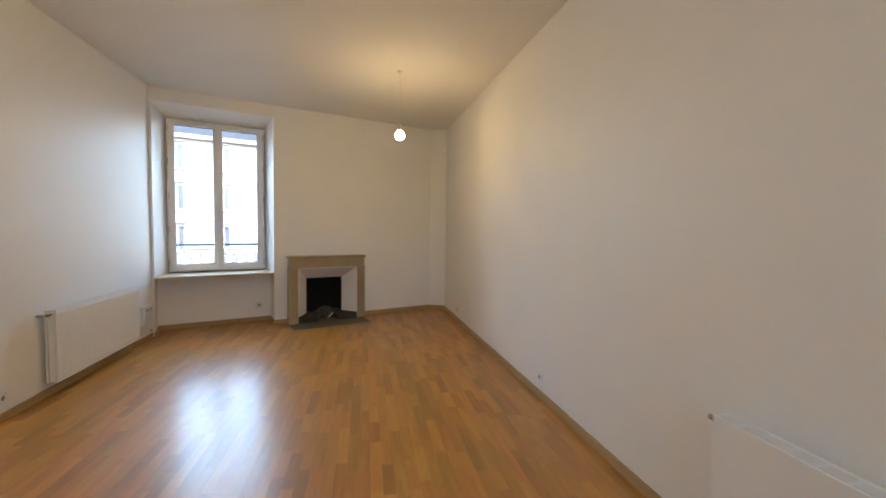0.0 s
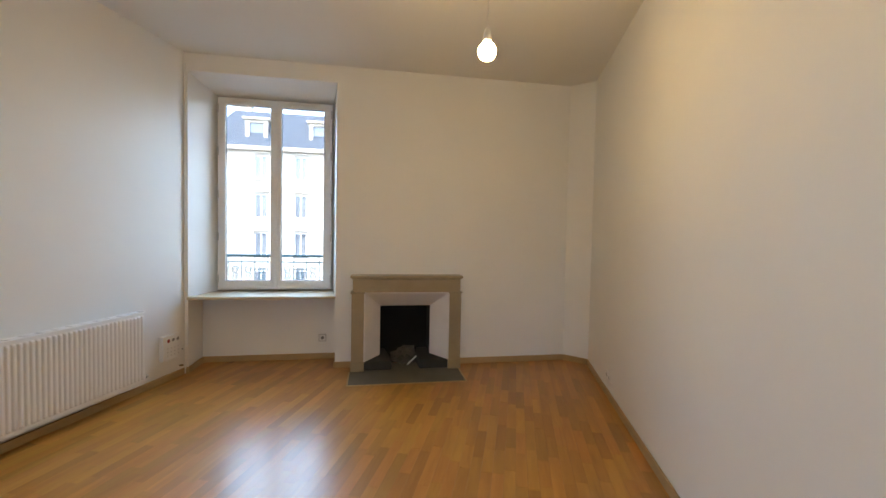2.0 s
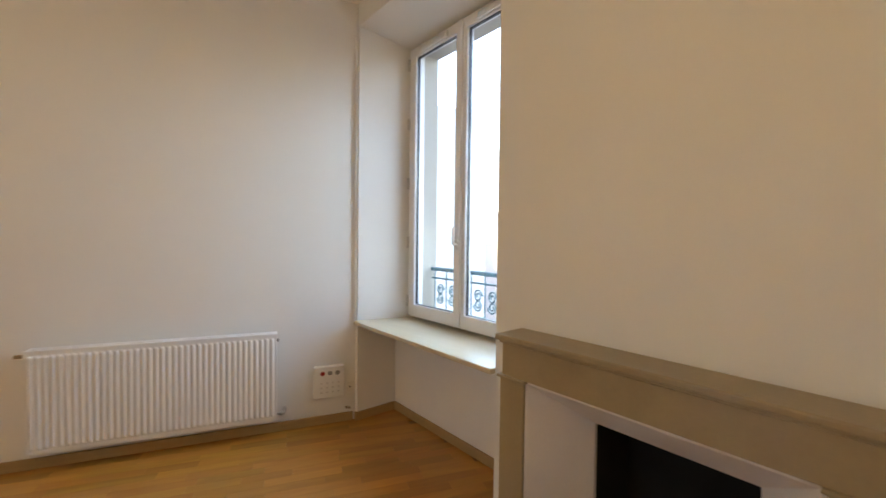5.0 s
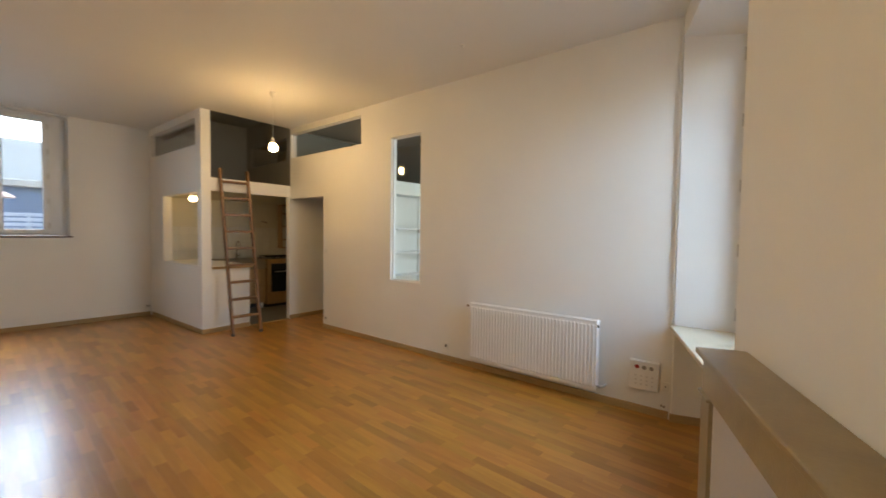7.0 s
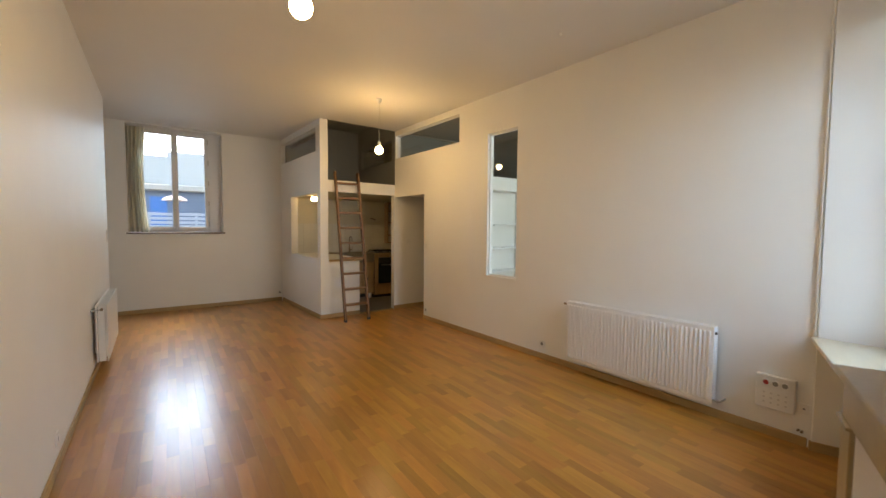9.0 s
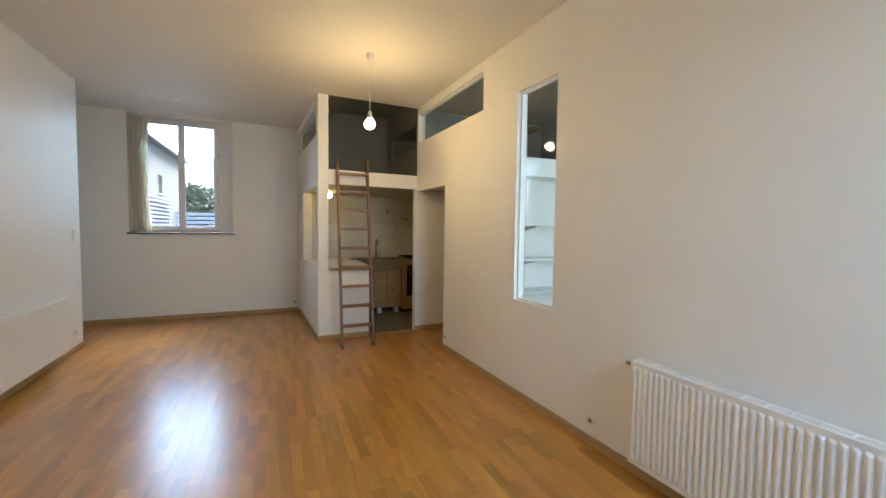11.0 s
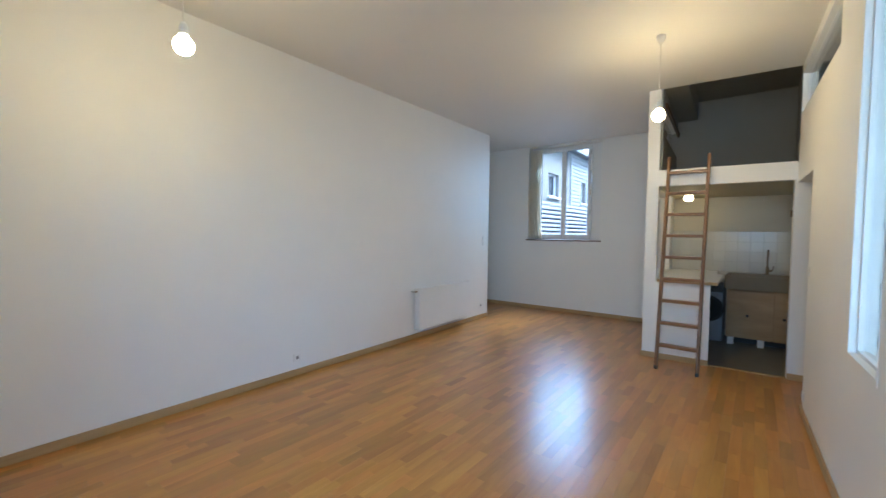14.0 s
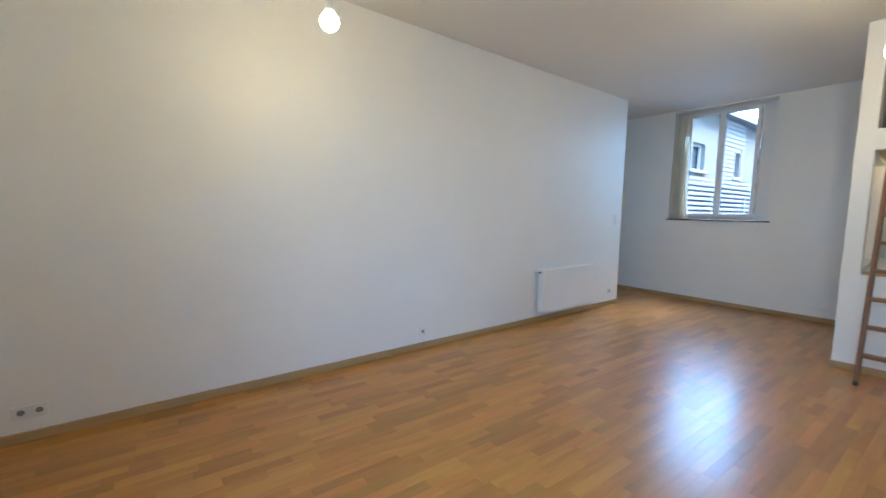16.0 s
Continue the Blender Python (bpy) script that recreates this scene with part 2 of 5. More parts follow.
JACK = material("jack_grey", (0.60, 0.58, 0.55), 0.5, vary=0.02, bump=0.0)
BRICKY = material("blue_grey_boarding", (0.15, 0.19, 0.25), 0.85, vary=0.08, scale=1.5, fine=20)
BLUED = material("blue_door_paint", (0.03, 0.16, 0.42), 0.5, vary=0.05)
SLATW = material("white_slat_paint", (0.50, 0.52, 0.54), 0.5, vary=0.04)
SIDING = material("grey_siding", (0.46, 0.47, 0.48), 0.8, spec=0.2, vary=0.05)
# Lighter copy of the pane: part of the sky's reflection is in its colour.
PANE_SKY = material("pane_sky_reflection", (0.13, 0.14, 0.15), 0.12, spec=0.6, vary=0.2, scale=0.7)
PANE = material("dark_window_pane", (0.02, 0.024, 0.028), 0.25, spec=0.15, vary=0.2, scale=0.7)
ASPHALT = material("asphalt", (0.055, 0.055, 0.056), 0.9, vary=0.2, scale=0.6, fine=30, bump=0.2)
LEAF = material("leaf", (0.10, 0.115, 0.065), 0.6, vary=0.3, scale=2, rand=0.35)
DRYLEAF = material("dry_leaf", (0.20, 0.165, 0.13), 0.7, vary=0.2, scale=2, rand=0.25)
BARK = material("bark", (0.12, 0.085, 0.06), 0.9, vary=0.2)
AWNING = material("parasol_canvas", (0.62, 0.47, 0.40), 0.8, vary=0.05)

# ---- building helpers ----


def box(bm, x0, x1, y0, y1, z0, z1, bevel=0.0, seg=1):
    """A box in bm, with bevelled edges."""
    made = bmesh.ops.create_cube(bm, size=1.0, matrix=Matrix.Translation(((x0 + x1) / 2, (y0 + y1) / 2, (z0 + z1) / 2)) @ Matrix.Diagonal((abs(x1 - x0), abs(y1 - y0), abs(z1 - z0), 1)))
    if bevel:
        es = {e for v in made["verts"] for e in v.link_edges}
        bmesh.ops.bevel(bm, geom=list(es), offset=bevel, segments=seg, affect="EDGES", profile=0.5)
    return bm


def cyl(bm, p, q, r0, r1=None, seg=16):
    """A round bar from p to q."""
    p, q = Vector(p), Vector(q)
    m = Matrix.Translation((p + q) / 2) @ (q - p).to_track_quat("Z", "Y").to_matrix().to_4x4()
    bmesh.ops.create_cone(bm, cap_ends=True, segments=seg, radius1=r0, radius2=r0 if r1 is None else r1, depth=(q - p).length, matrix=m)
    return bm


def lathe(bm, profile, seg=24, at=(0, 0, 0)):
    """A turned shape from (radius, height) pairs."""
    rings = []
    for r, z in profile:
        if r < 1e-6:
            rings.append([bm.verts.new((at[0], at[1], at[2] + z))])
        else:
            rings.append([bm.verts.new((at[0] + r * math.cos(2 * math.pi * i / seg), at[1] + r * math.sin(2 * math.pi * i / seg), at[2] + z)) for i in range(seg)])
    for a, b in zip(rings, rings[1:]):
        for i in range(seg):
            j = (i + 1) % seg
            if len(a) == 1 and len(b) > 1:
                bm.faces.new((a[0], b[j], b[i]))
            elif len(b) == 1 and len(a) > 1:
                bm.faces.new((a[i], a[j], b[0]))
            elif len(a) > 1:
                bm.faces.new((a[i], a[j], b[j], b[i]))
    bmesh.ops.recalc_face_normals(bm, faces=bm.faces)
    return bm


def tube(bm, pts, r, seg=10):
    """A bent round tube along points."""
    pts = [Vector(p) for p in pts]
    rings = []
    for i, p in enumerate(pts):
        d = (pts[min(i + 1, len(pts) - 1)] - pts[max(i - 1, 0)]).normalized()
        side = d.orthogonal().normalized() if i == 0 else (rings[-1][1] - d * rings[-1][1].dot(d)).normalized()
        up = d.cross(side)
        rings.append(([bm.verts.new(p + r * (math.cos(2 * math.pi * k / seg) * side + math.sin(2 * math.pi * k / seg) * up)) for k in range(seg)], side))
    for (a, _), (b, _) in zip(rings, rings[1:]):
        for k in range(seg):
            bm.faces.new((a[k], a[(k + 1) % seg], b[(k + 1) % seg], b[k]))
    bm.faces.new(rings[0][0][::-1]), bm.faces.new(rings[-1][0])
    bmesh.ops.recalc_face_normals(bm, faces=bm.faces)
    return bm


def prism(bm, pts, z0, z1):
    """An upright prism over a plan outline; z0 and z1 may be lists, a height for each corner."""
    n = len(pts)
    lo = z0 if isinstance(z0, (list, tuple)) else [z0] * n
    hi = z1 if isinstance(z1, (list, tuple)) else [z1] * n
    a = [bm.verts.new((x, y, z)) for (x, y), z in zip(pts, lo)]
    b = [bm.verts.new((x, y, z)) for (x, y), z in zip(pts, hi)]
    bm.faces.new(a[::-1]), bm.faces.new(b)
    for i in range(n):
        j = (i + 1) % n
        bm.faces.new((a[i], a[j], b[j], b[i]))
    bmesh.ops.recalc_face_normals(bm, faces=bm.faces)
    return bm


def mesh_of(name, bm, mat, smooth=False):
    me = bpy.data.meshes.new(name)
    if smooth:
        for f in bm.faces:
            f.smooth = True
    bm.to_mesh(me), bm.free()
    me.materials.append(mat)
    return me


def part(name, bm, mat, parent, label="", smooth=False):
    ob = new(name, mesh_of(name, bm, mat, smooth))
    ob.parent = parent
    return tagged(ob, label)


def thing(name, m, label, category, group="", kind=""):
    ob = new(name)
    ob.matrix_world = m
    return tagged(ob, label, category, group, kind)


def solid(name, bm, mat, label="", category="", kind="structure", m=None, smooth=False):
    ob = new(name, mesh_of(name, bm, mat, smooth))
    if m is not None:
        ob.matrix_world = m
    return tagged(ob, label, category, "", kind)


def wall(bm, x0, x1, y0, y1, z0, z1, holes=()):
    """A wall slab with openings through it, as one clean shell. holes: (x0, x1, z0, z1)."""
    xs = sorted({x0, x1, *[v for h in holes for v in h[:2] if x0 < v < x1]})
    zs = sorted({z0, z1, *[v for h in holes for v in h[2:] if z0 < v < z1]})

    def full(i, k):
        if not (0 <= i < len(xs) - 1 and 0 <= k < len(zs) - 1):
            return False
        cx, cz = (xs[i] + xs[i + 1]) / 2, (zs[k] + zs[k + 1]) / 2
        return not any(h[0] < cx < h[1] and h[2] < cz < h[3] for h in holes)

    vs = {}

    def v(x, y, z):
        key = (round(x, 5), round(y, 5), round(z, 5))
        if key not in vs:
            vs[key] = bm.verts.new(key)
        return vs[key]

    for i in range(len(xs) - 1):
        for k in range(len(zs) - 1):
            if not full(i, k):
                continue
            a, b, c, d = xs[i], xs[i + 1], zs[k], zs[k + 1]
            bm.faces.new((v(a, y0, c), v(b, y0, c), v(b, y0, d), v(a, y0, d)))
            bm.faces.new((v(a, y1, d), v(b, y1, d), v(b, y1, c), v(a, y1, c)))
            if not full(i - 1, k):
                bm.faces.new((v(a, y0, c), v(a, y0, d), v(a, y1, d), v(a, y1, c)))
            if not full(i + 1, k):
                bm.faces.new((v(b, y0, d), v(b, y0, c), v(b, y1, c), v(b, y1, d)))
            if not full(i, k - 1):
                bm.faces.new((v(b, y0, c), v(a, y0, c), v(a, y1, c), v(b, y1, c)))
            if not full(i, k + 1):
                bm.faces.new((v(a, y0, d), v(b, y0, d), v(b, y1, d), v(a, y1, d)))
    bmesh.ops.recalc_face_normals(bm, faces=bm.faces)
    return bm


def run(p, q):
    """The frame of a wall from p to q: x along it, and its length. y points to the left of the way."""
    d = Vector(q) - Vector(p)
    return pose(p[0], p[1], 0, 0, 0, math.degrees(math.atan2(d.y, d.x))), d.length


# ---- plan ----
CEILING = 3.23
LOFT_CEILING = 3.56       # above the kitchen
LOFT, UNDERLOFT = 2.27, 2.08
A = (-2.575, 5.945)      # left wall meets the street wall
C = (-2.425, 2.33)       # bend in the left wall
D_Y = 1.15                # edge of the passage opening, along y
K1 = (-2.345, 0.19)       # passage wall meets the kitchen front
K0 = (-0.955, 0.285)     # free corner of the kitchen partition
K3 = (-0.83, -1.80)      # partition meets the court wall
E_ = (1.765, -0.48)      # free end of the right wall
F = (1.565, 7.245)        # right wall meets the splay
G = (1.30, 7.378)        # splay meets the street wall
STREET_TURN = 20.3
ST = pose(A[0], A[1], 0, 0, 0, STREET_TURN)   # street wall: x along it, y outwards


def st(s, d):
    p = ST @ Vector((s, d, 0))
    return (p.x, p.y)


LEFT_A, LEFT_LEN = run(C, A)
LEFT_B, LEFT_B_LEN = run(K1, C)
RIGHT, RIGHT_LEN = run(E_, F)
BACK, BACK_LEN = run((-0.83, -1.835), (3.2, -1.72))
PART, PART_LEN = run(K3, K0)
FRONT, FRONT_LEN = run(K0, K1)

window_light(ST @ pose(0.795, 0.56, 1.88, -62), 1.16, 2.0, 1.06, 115)
window_light(BACK @ pose(1.77, -0.30, 2.29, 62), 1.08, 1.70, 0.64, 115)
window_light(ST @ pose(-1.15, 0.56, 1.72, -85), 1.5, 2.5, 1.5, 160, (0.70, 0.93, 0.93))

# ---- large structure ----
bm = bmesh.new()
prism(bm, [(-4.7, -2.2), (3.4, -2.2), (3.4, 8.1), st(4.3, 0.64), st(-2.3, 0.64)], -0.3, -0.014)
solid("floor", bm, UNDER, "oak strip parquet floor with satin varnish", "floor")
bm = bmesh.new()
prism(bm, [(-0.93, -2.2), (3.4, -2.2), (3.4, 8.1), st(4.3, 0.64), st(-2.3, 0.64), (-4.7, -2.2), (-2.50, -2.2), (-2.50, 0.18), (-2.345, 0.19), (-1.075, 0.275)], CEILING, CEILING + 0.4)
solid("ceiling", bm, CEIL, "matt white painted plaster ceiling", "ceiling")

# street wall, two skins, so that the window sits at the back of a splayed recess
W_L, W_R, W_SILL, W_TOP = 0.03, 1.482, 0.785, 3.055
F_L, F_R, F_TOP = 0.155, 1.415, 2.95
bm = bmesh.new()
wall(bm, -2.35, 4.25, 0.0, 0.43, 0.0, CEILING, [(W_L, W_R, 0.0, W_TOP), (1.795, 2.70, 0.0, 0.841), (-1.95, -0.35, 0.4, 3.05)])
wall_street = solid("wall_street", bm, WALL, "white painted street wall with a deep window recess", "wall", m=ST)
bm = bmesh.new()
wall(bm, -2.35, 4.25, 0.43, 0.68, -4.0, 6.0, [(F_L, F_R, W_SILL + 0.01, F_TOP), (-1.95, -0.35, 0.4, 3.05)])
solid("wall_street_outer", bm, FACADE, "rendered outer skin of the street wall", "wall", m=ST)
bm = bmesh.new()
box(bm, W_L, W_R, 0.352, 0.43, 0.0, W_SILL - 0.03)
prism(bm, [(W_L, 0.0), (F_L, 0.43), (W_L, 0.43)], W_SILL, W_TOP)
prism(bm, [(W_R, 0.0), (W_R, 0.43), (F_R, 0.43)], W_SILL, W_TOP)
prism(bm, [(F_L - 0.13, 0.002), (W_R, 0.002), (F_R, 0.43), (F_L, 0.43)], [W_TOP - 0.002, W_TOP - 0.002, F_TOP, F_TOP], W_TOP)
solid("window_recess", bm, WALL, "white plastered splayed window recess with a niche below", "recess", m=ST)

# splay in the far corner
bm = bmesh.new()
m_, ln = run(F, G)
wall(bm, -0.02, ln + 0.02, -0.25, 0.0, 0.0, CEILING)
solid("wall_splay", bm, WALL, "short white splayed corner wall", "wall", m=m_)

# right wall with its free end
bm = bmesh.new()
wall(bm, 0.0, RIGHT_LEN + 0.3, -1.75, 0.0, 0.0, CEILING)
solid("wall_right", bm, WALL, "long white painted plaster party wall", "wall", m=RIGHT)
bm = bmesh.new()
wall(bm, 0.0, 2.2, 0.0, 0.2, 0.0, CEILING)
solid("wall_entry", bm, WALL, "plain white wall closing the entry recess", "wall", m=pose(3.2, -1.9, 0, 0, 0, 90) @ pose(0, -0.2, 0))

# left wall: straight run with the tall glazed slot
SLOT_Y0, SLOT_Y1, SLOT_Z0, SLOT_Z1 = 2.658, 3.178, 0.875, 2.735
S0, S1 = SLOT_Y0 - C[1], SLOT_Y1 - C[1]
bm = bmesh.new()
wall(bm, 0.0, LEFT_LEN + 0.05, 0.0, 0.10, 0.0, CEILING, [(S0, S1, SLOT_Z0, SLOT_Z1)])
solid("wall_left", bm, WALL, "white painted partition with a tall glazed slot", "wall", m=LEFT_A)
CL0, CL1, CLZ0, CLZ1 = 0.035, 1.86, 2.735, 3.135
bm = bmesh.new()
wall(bm, 0.0, LEFT_B_LEN, 0.0, 0.10, 0.0, CEILING, [(-0.01, D_Y - K1[1], 0.0, 2.05), (CL0, CL1, CLZ0, CLZ1)])
solid("wall_left_bend", bm, WALL, "white partition with a passage opening and a clerestory", "wall", m=LEFT_B)

# court wall with its window
W2_0, W2_1, W2_Z0, W2_Z1 = 1.05, 2.455, 1.385, 3.205
bm = bmesh.new()
wall(bm, 0.0, BACK_LEN + 0.25, -0.40, 0.0, 0.0, CEILING, [(W2_0, W2_1, W2_Z0, W2_Z1)])
solid("wall_court", bm, WALL, "white painted court wall below a window", "wall", m=BACK)

# kitchen partition with a hatch and a clerestory
bm = bmesh.new()
wall(bm, -0.15, PART_LEN, 0.0, 0.13, 0.0, CEILING, [(0.57, PART_LEN - 0.13, 0.98, 2.06), (0.02, PART_LEN - 0.19, 2.74, 3.12)])
solid("wall_partition", bm, WALL, "white kitchen partition with a hatch and a clerestory", "wall", m=PART)
bm = bmesh.new()
wall(bm, 0.02, PART_LEN - 0.13, 0.132, 0.145, LOFT, LOFT_CEILING, [(0.02, PART_LEN - 0.19, 2.74, 3.12)])
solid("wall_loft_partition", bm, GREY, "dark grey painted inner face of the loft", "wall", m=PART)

# kitchen front: beam, low wall, and the passage wall that goes on behind the left wall
bm = bmesh.new()
wall(bm, 0.13, FRONT_LEN, 0.0, 0.10, UNDERLOFT, LOFT)
solid("loft_beam", bm, WALL, "white boxed beam along the edge of the loft", "beam", m=FRONT)
bm = bmesh.new()
wall(bm, 0.13, 0.685, 0.0, 0.09, 0.0, 0.93)
solid("wall_low", bm, WALL, "low white wall under the kitchen worktop", "wall", m=FRONT)
bm = bmesh.new()
wall(bm, FRONT_LEN, FRONT_LEN + 2.0, 0.0, 0.09, 0.0, LOFT)
solid("wall_passage", bm, WALL, "plain white passage wall", "wall", m=FRONT)
bm = bmesh.new()
wall(bm, FRONT_LEN + 0.1, FRONT_LEN + 2.0, 0.0, 0.09, LOFT, CEILING - 0.013)
solid("wall_loft_front", bm, GREY, "dark grey painted loft wall above the passage wall", "wall", m=FRONT)
bm = bmesh.new()
wall(bm, FRONT_LEN - 0.02, FRONT_LEN - 0.001, 0.0, 0.09, 0.0, UNDERLOFT)
solid("door_jamb", bm, WALL, "narrow white jamb of the kitchen opening", "jamb", m=FRONT)

# kitchen shell
KB = -1.69
bm = bmesh.new()
wall(bm, -4.3, -0.84, KB - 0.3, KB, 0.0, UNDERLOFT)
wall_kitchen = solid("wall_kitchen", bm, KITCHENW, "cream kitchen back wall with square tiles above the worktop", "wall")
bm = bmesh.new()
wall(bm, KB - 0.2, 0.1, 0.0, 0.12, 0.0, UNDERLOFT)
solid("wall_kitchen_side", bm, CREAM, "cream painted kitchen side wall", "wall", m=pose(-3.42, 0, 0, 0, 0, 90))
bm = bmesh.new()
prism(bm, [(-0.86, KB - 0.1), (-1.10, 0.16), (-2.40, 0.09), (-4.3, -0.03), (-4.3, KB - 0.1)], UNDERLOFT + 0.006, LOFT - 0.006)
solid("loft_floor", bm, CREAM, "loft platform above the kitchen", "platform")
bm = bmesh.new()
prism(bm, [(-0.90, KB - 0.05), (-1.06, 0.20), (-2.34, 0.125), (-4.2, 0.0), (-4.2, KB - 0.05)], -0.01, 0.004)
solid("floor_kitchen", bm, VINYL, "grey sheet floor of the kitchen", "floor")
bm = bmesh.new()
prism(bm, [(-1.66, 0.225), (-1.66, 0.185), (-2.345, 0.142), (-2.345, 0.182)], 0.0, 0.010)
solid("threshold", bm, SKIRT, "narrow wooden threshold strip", "threshold")

# loft: grey walls and ceiling
bm = bmesh.new()
wall(bm, -4.3, -0.90, KB - 0.3, KB, LOFT, LOFT_CEILING)
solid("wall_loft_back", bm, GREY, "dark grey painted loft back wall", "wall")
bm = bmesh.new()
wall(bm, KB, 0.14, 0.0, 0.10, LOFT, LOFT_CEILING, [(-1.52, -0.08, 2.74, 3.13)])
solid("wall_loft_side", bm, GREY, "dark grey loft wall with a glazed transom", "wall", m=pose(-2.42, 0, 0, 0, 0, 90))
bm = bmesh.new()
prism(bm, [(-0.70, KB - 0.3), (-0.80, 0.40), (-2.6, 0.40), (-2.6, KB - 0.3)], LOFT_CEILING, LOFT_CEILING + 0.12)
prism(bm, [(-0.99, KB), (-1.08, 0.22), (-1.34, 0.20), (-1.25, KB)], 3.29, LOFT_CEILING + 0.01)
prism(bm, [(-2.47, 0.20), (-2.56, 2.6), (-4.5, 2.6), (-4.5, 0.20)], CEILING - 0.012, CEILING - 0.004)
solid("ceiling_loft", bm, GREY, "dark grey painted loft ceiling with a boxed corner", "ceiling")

# rooms behind the left wall: bedroom with shelves below, loft above
bm = bmesh.new()
wall(bm, -2.0, 8.0, 0.0, 0.2, 0.0, CEILING)
solid("wall_bedroom", bm, WALL, "plain white bedroom side wall", "wall", m=pose(-4.55, 0, 0, 0, 0, 90))
bm = bmesh.new()
wall(bm, -4.55, -2.60, 1.80, 1.90, 0.0, LOFT)
solid("wall_shelves", bm, WALL, "white wall behind the bedroom shelves", "wall")
bm = bmesh.new()
prism(bm, [(-4.55, 0.20), (-2.50, 0.20), (-2.58, 1.90), (-4.55, 1.90)], UNDERLOFT, LOFT)
solid("loft_floor_passage", bm, WALL, "loft platform above the passage", "platform")
bm = bmesh.new()
wall(bm, -4.55, -4.50, 0.19, 2.2, LOFT, CEILING)
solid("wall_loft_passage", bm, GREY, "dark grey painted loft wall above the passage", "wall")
bm = bmesh.new()
wall(bm, -4.55, -2.56, KB, 0.10, 3.18, CEILING - 0.002)
wall(bm, -3.1, -3.05, KB, 0.02, LOFT, 3.17)
solid("wall_store", bm, OLIVE, "dim olive painted wall behind the transom", "wall")

# skirting boards, each one length of wall
def skirting(m, x0, x1, side=1, h=0.066, t=0.016):
    b = bmesh.new()
    box(b, x0, x1, 0.0 if side > 0 else -t, t if side > 0 else 0.0, 0.0, h, 0.004, 2)
    ob = solid("baseboard", b, SKIRT, "light brown wooden skirting board", "baseboard", m=m)
    return ob


bm = bmesh.new()
box(bm, 0.02, BACK_LEN - 0.03, -0.001, 0.004, 0.06, 0.205, 0.002)
solid("trim", bm, WALL, "low plaster band above the skirting", "trim", m=BACK)
skirting(LEFT_A, 0.0, LEFT_LEN - 0.02, -1)
skirting(LEFT_B, D_Y - K1[1], LEFT_B_LEN, -1)
skirting(RIGHT, 0.0, RIGHT_LEN - 0.01, 1)
skirting(BACK, 0.02, BACK_LEN - 0.03, 1)
skirting(PART, 0.02, PART_LEN, -1)
skirting(FRONT, -0.012, 0.685, -1)
skirting(FRONT, FRONT_LEN - 0.02, FRONT_LEN + 1.9, -1)
skirting(ST, 0.016, W_L + 0.017, -1)
skirting(ST, 1.482, 1.665, -1)
skirting(ST, 2.832, (Vector(G) - Vector(A)).length + 0.0, -1)
skirting(ST @ pose(0, 0.352, 0), W_L, W_R, -1)
skirting(ST @ pose(W_R, 0.0, 0, 0, 0, 90), 0.0, 0.338, 1)
skirting(ST @ pose(W_L, 0.0, 0, 0, 0, 90), 0.001, 0.338, -1)
m_, ln = run(F, G)
skirting(m_, 0.0, ln, 1)
bm = bmesh.new()
cyl(bm, (0.010, -0.010, 0.8), (0.010, -0.010, 3.2), 0.009)
solid("corner_pipe", bm, WALL, "thin white painted pipe in the corner", "pipe", m=ST)


# ---- windows ----
def sash(win, x0, x1, y, z0, z1, rails, hand, label=""):
    """A casement leaf: four rails (left, right, bottom, top), a pane, gasket and hinges."""
    b = bmesh.new()
    gx0, gx1, gz0, gz1 = x0 + rails[0], x1 - rails[1], z0 + rails[2], z1 - rails[3]
    wall(b, x0, x1, y - 0.03, y + 0.03, z0, z1, [(gx0, gx1, gz0, gz1)])
    leaf = part("sash", b, PVC, win, label)
    mod = leaf.modifiers.new("bevel", "BEVEL")
    mod.width, mod.segments = 0.006, 2
    b = bmesh.new()
    box(b, gx0 - 0.004, gx1 + 0.004, y - 0.006, y + 0.006, gz0 - 0.004, gz1 + 0.004)
    pane = part("pane", b, GLASS, leaf)
    pane.visible_shadow = False
    b = bmesh.new()
    wall(b, gx0 - 0.007, gx1 + 0.007, y - 0.012, y + 0.012, gz0 - 0.007, gz1 + 0.007, [(gx0 + 0.004, gx1 - 0.004, gz0 + 0.004, gz1 - 0.004)])
    part("gasket", b, DARKP, leaf, "thin dark rubber gasket")
    hx = x0 + 0.004 if hand < 0 else x1 - 0.004
    for k in range(5):
        b = bmesh.new()
        zz = z0 + 0.12 + k * (z1 - z0 - 0.24) / 4
        cyl(b, (hx, y - 0.04, zz - 0.045), (hx, y - 0.04, zz + 0.045), 0.010, seg=10)
        part("hinge", b, JACK, leaf, "grey hinge pin")
    return leaf


window_1 = tagged(new("window_1"), "white two-leaf casement window above a wooden sill", "window", "", "structure")
window_1.matrix_world = ST
bm = bmesh.new()
wall(bm, F_L - 0.005, F_R + 0.005, 0.435, 0.505, W_SILL, F_TOP + 0.005, [(F_L + 0.04, F_R - 0.04, W_SILL + 0.045, F_TOP - 0.04)])
part("window_frame", bm, PVC, window_1)
mid = (F_L + F_R) / 2
leaf1 = sash(window_1, F_L + 0.02, mid - 0.002, 0.404, W_SILL + 0.025, F_TOP - 0.02, (0.080, 0.056, 0.095, 0.075), -1)
leaf2 = sash(window_1, mid + 0.002, F_R - 0.02, 0.404, W_SILL + 0.025, F_TOP - 0.02, (0.056, 0.090, 0.095, 0.075), 1)
bm = bmesh.new()
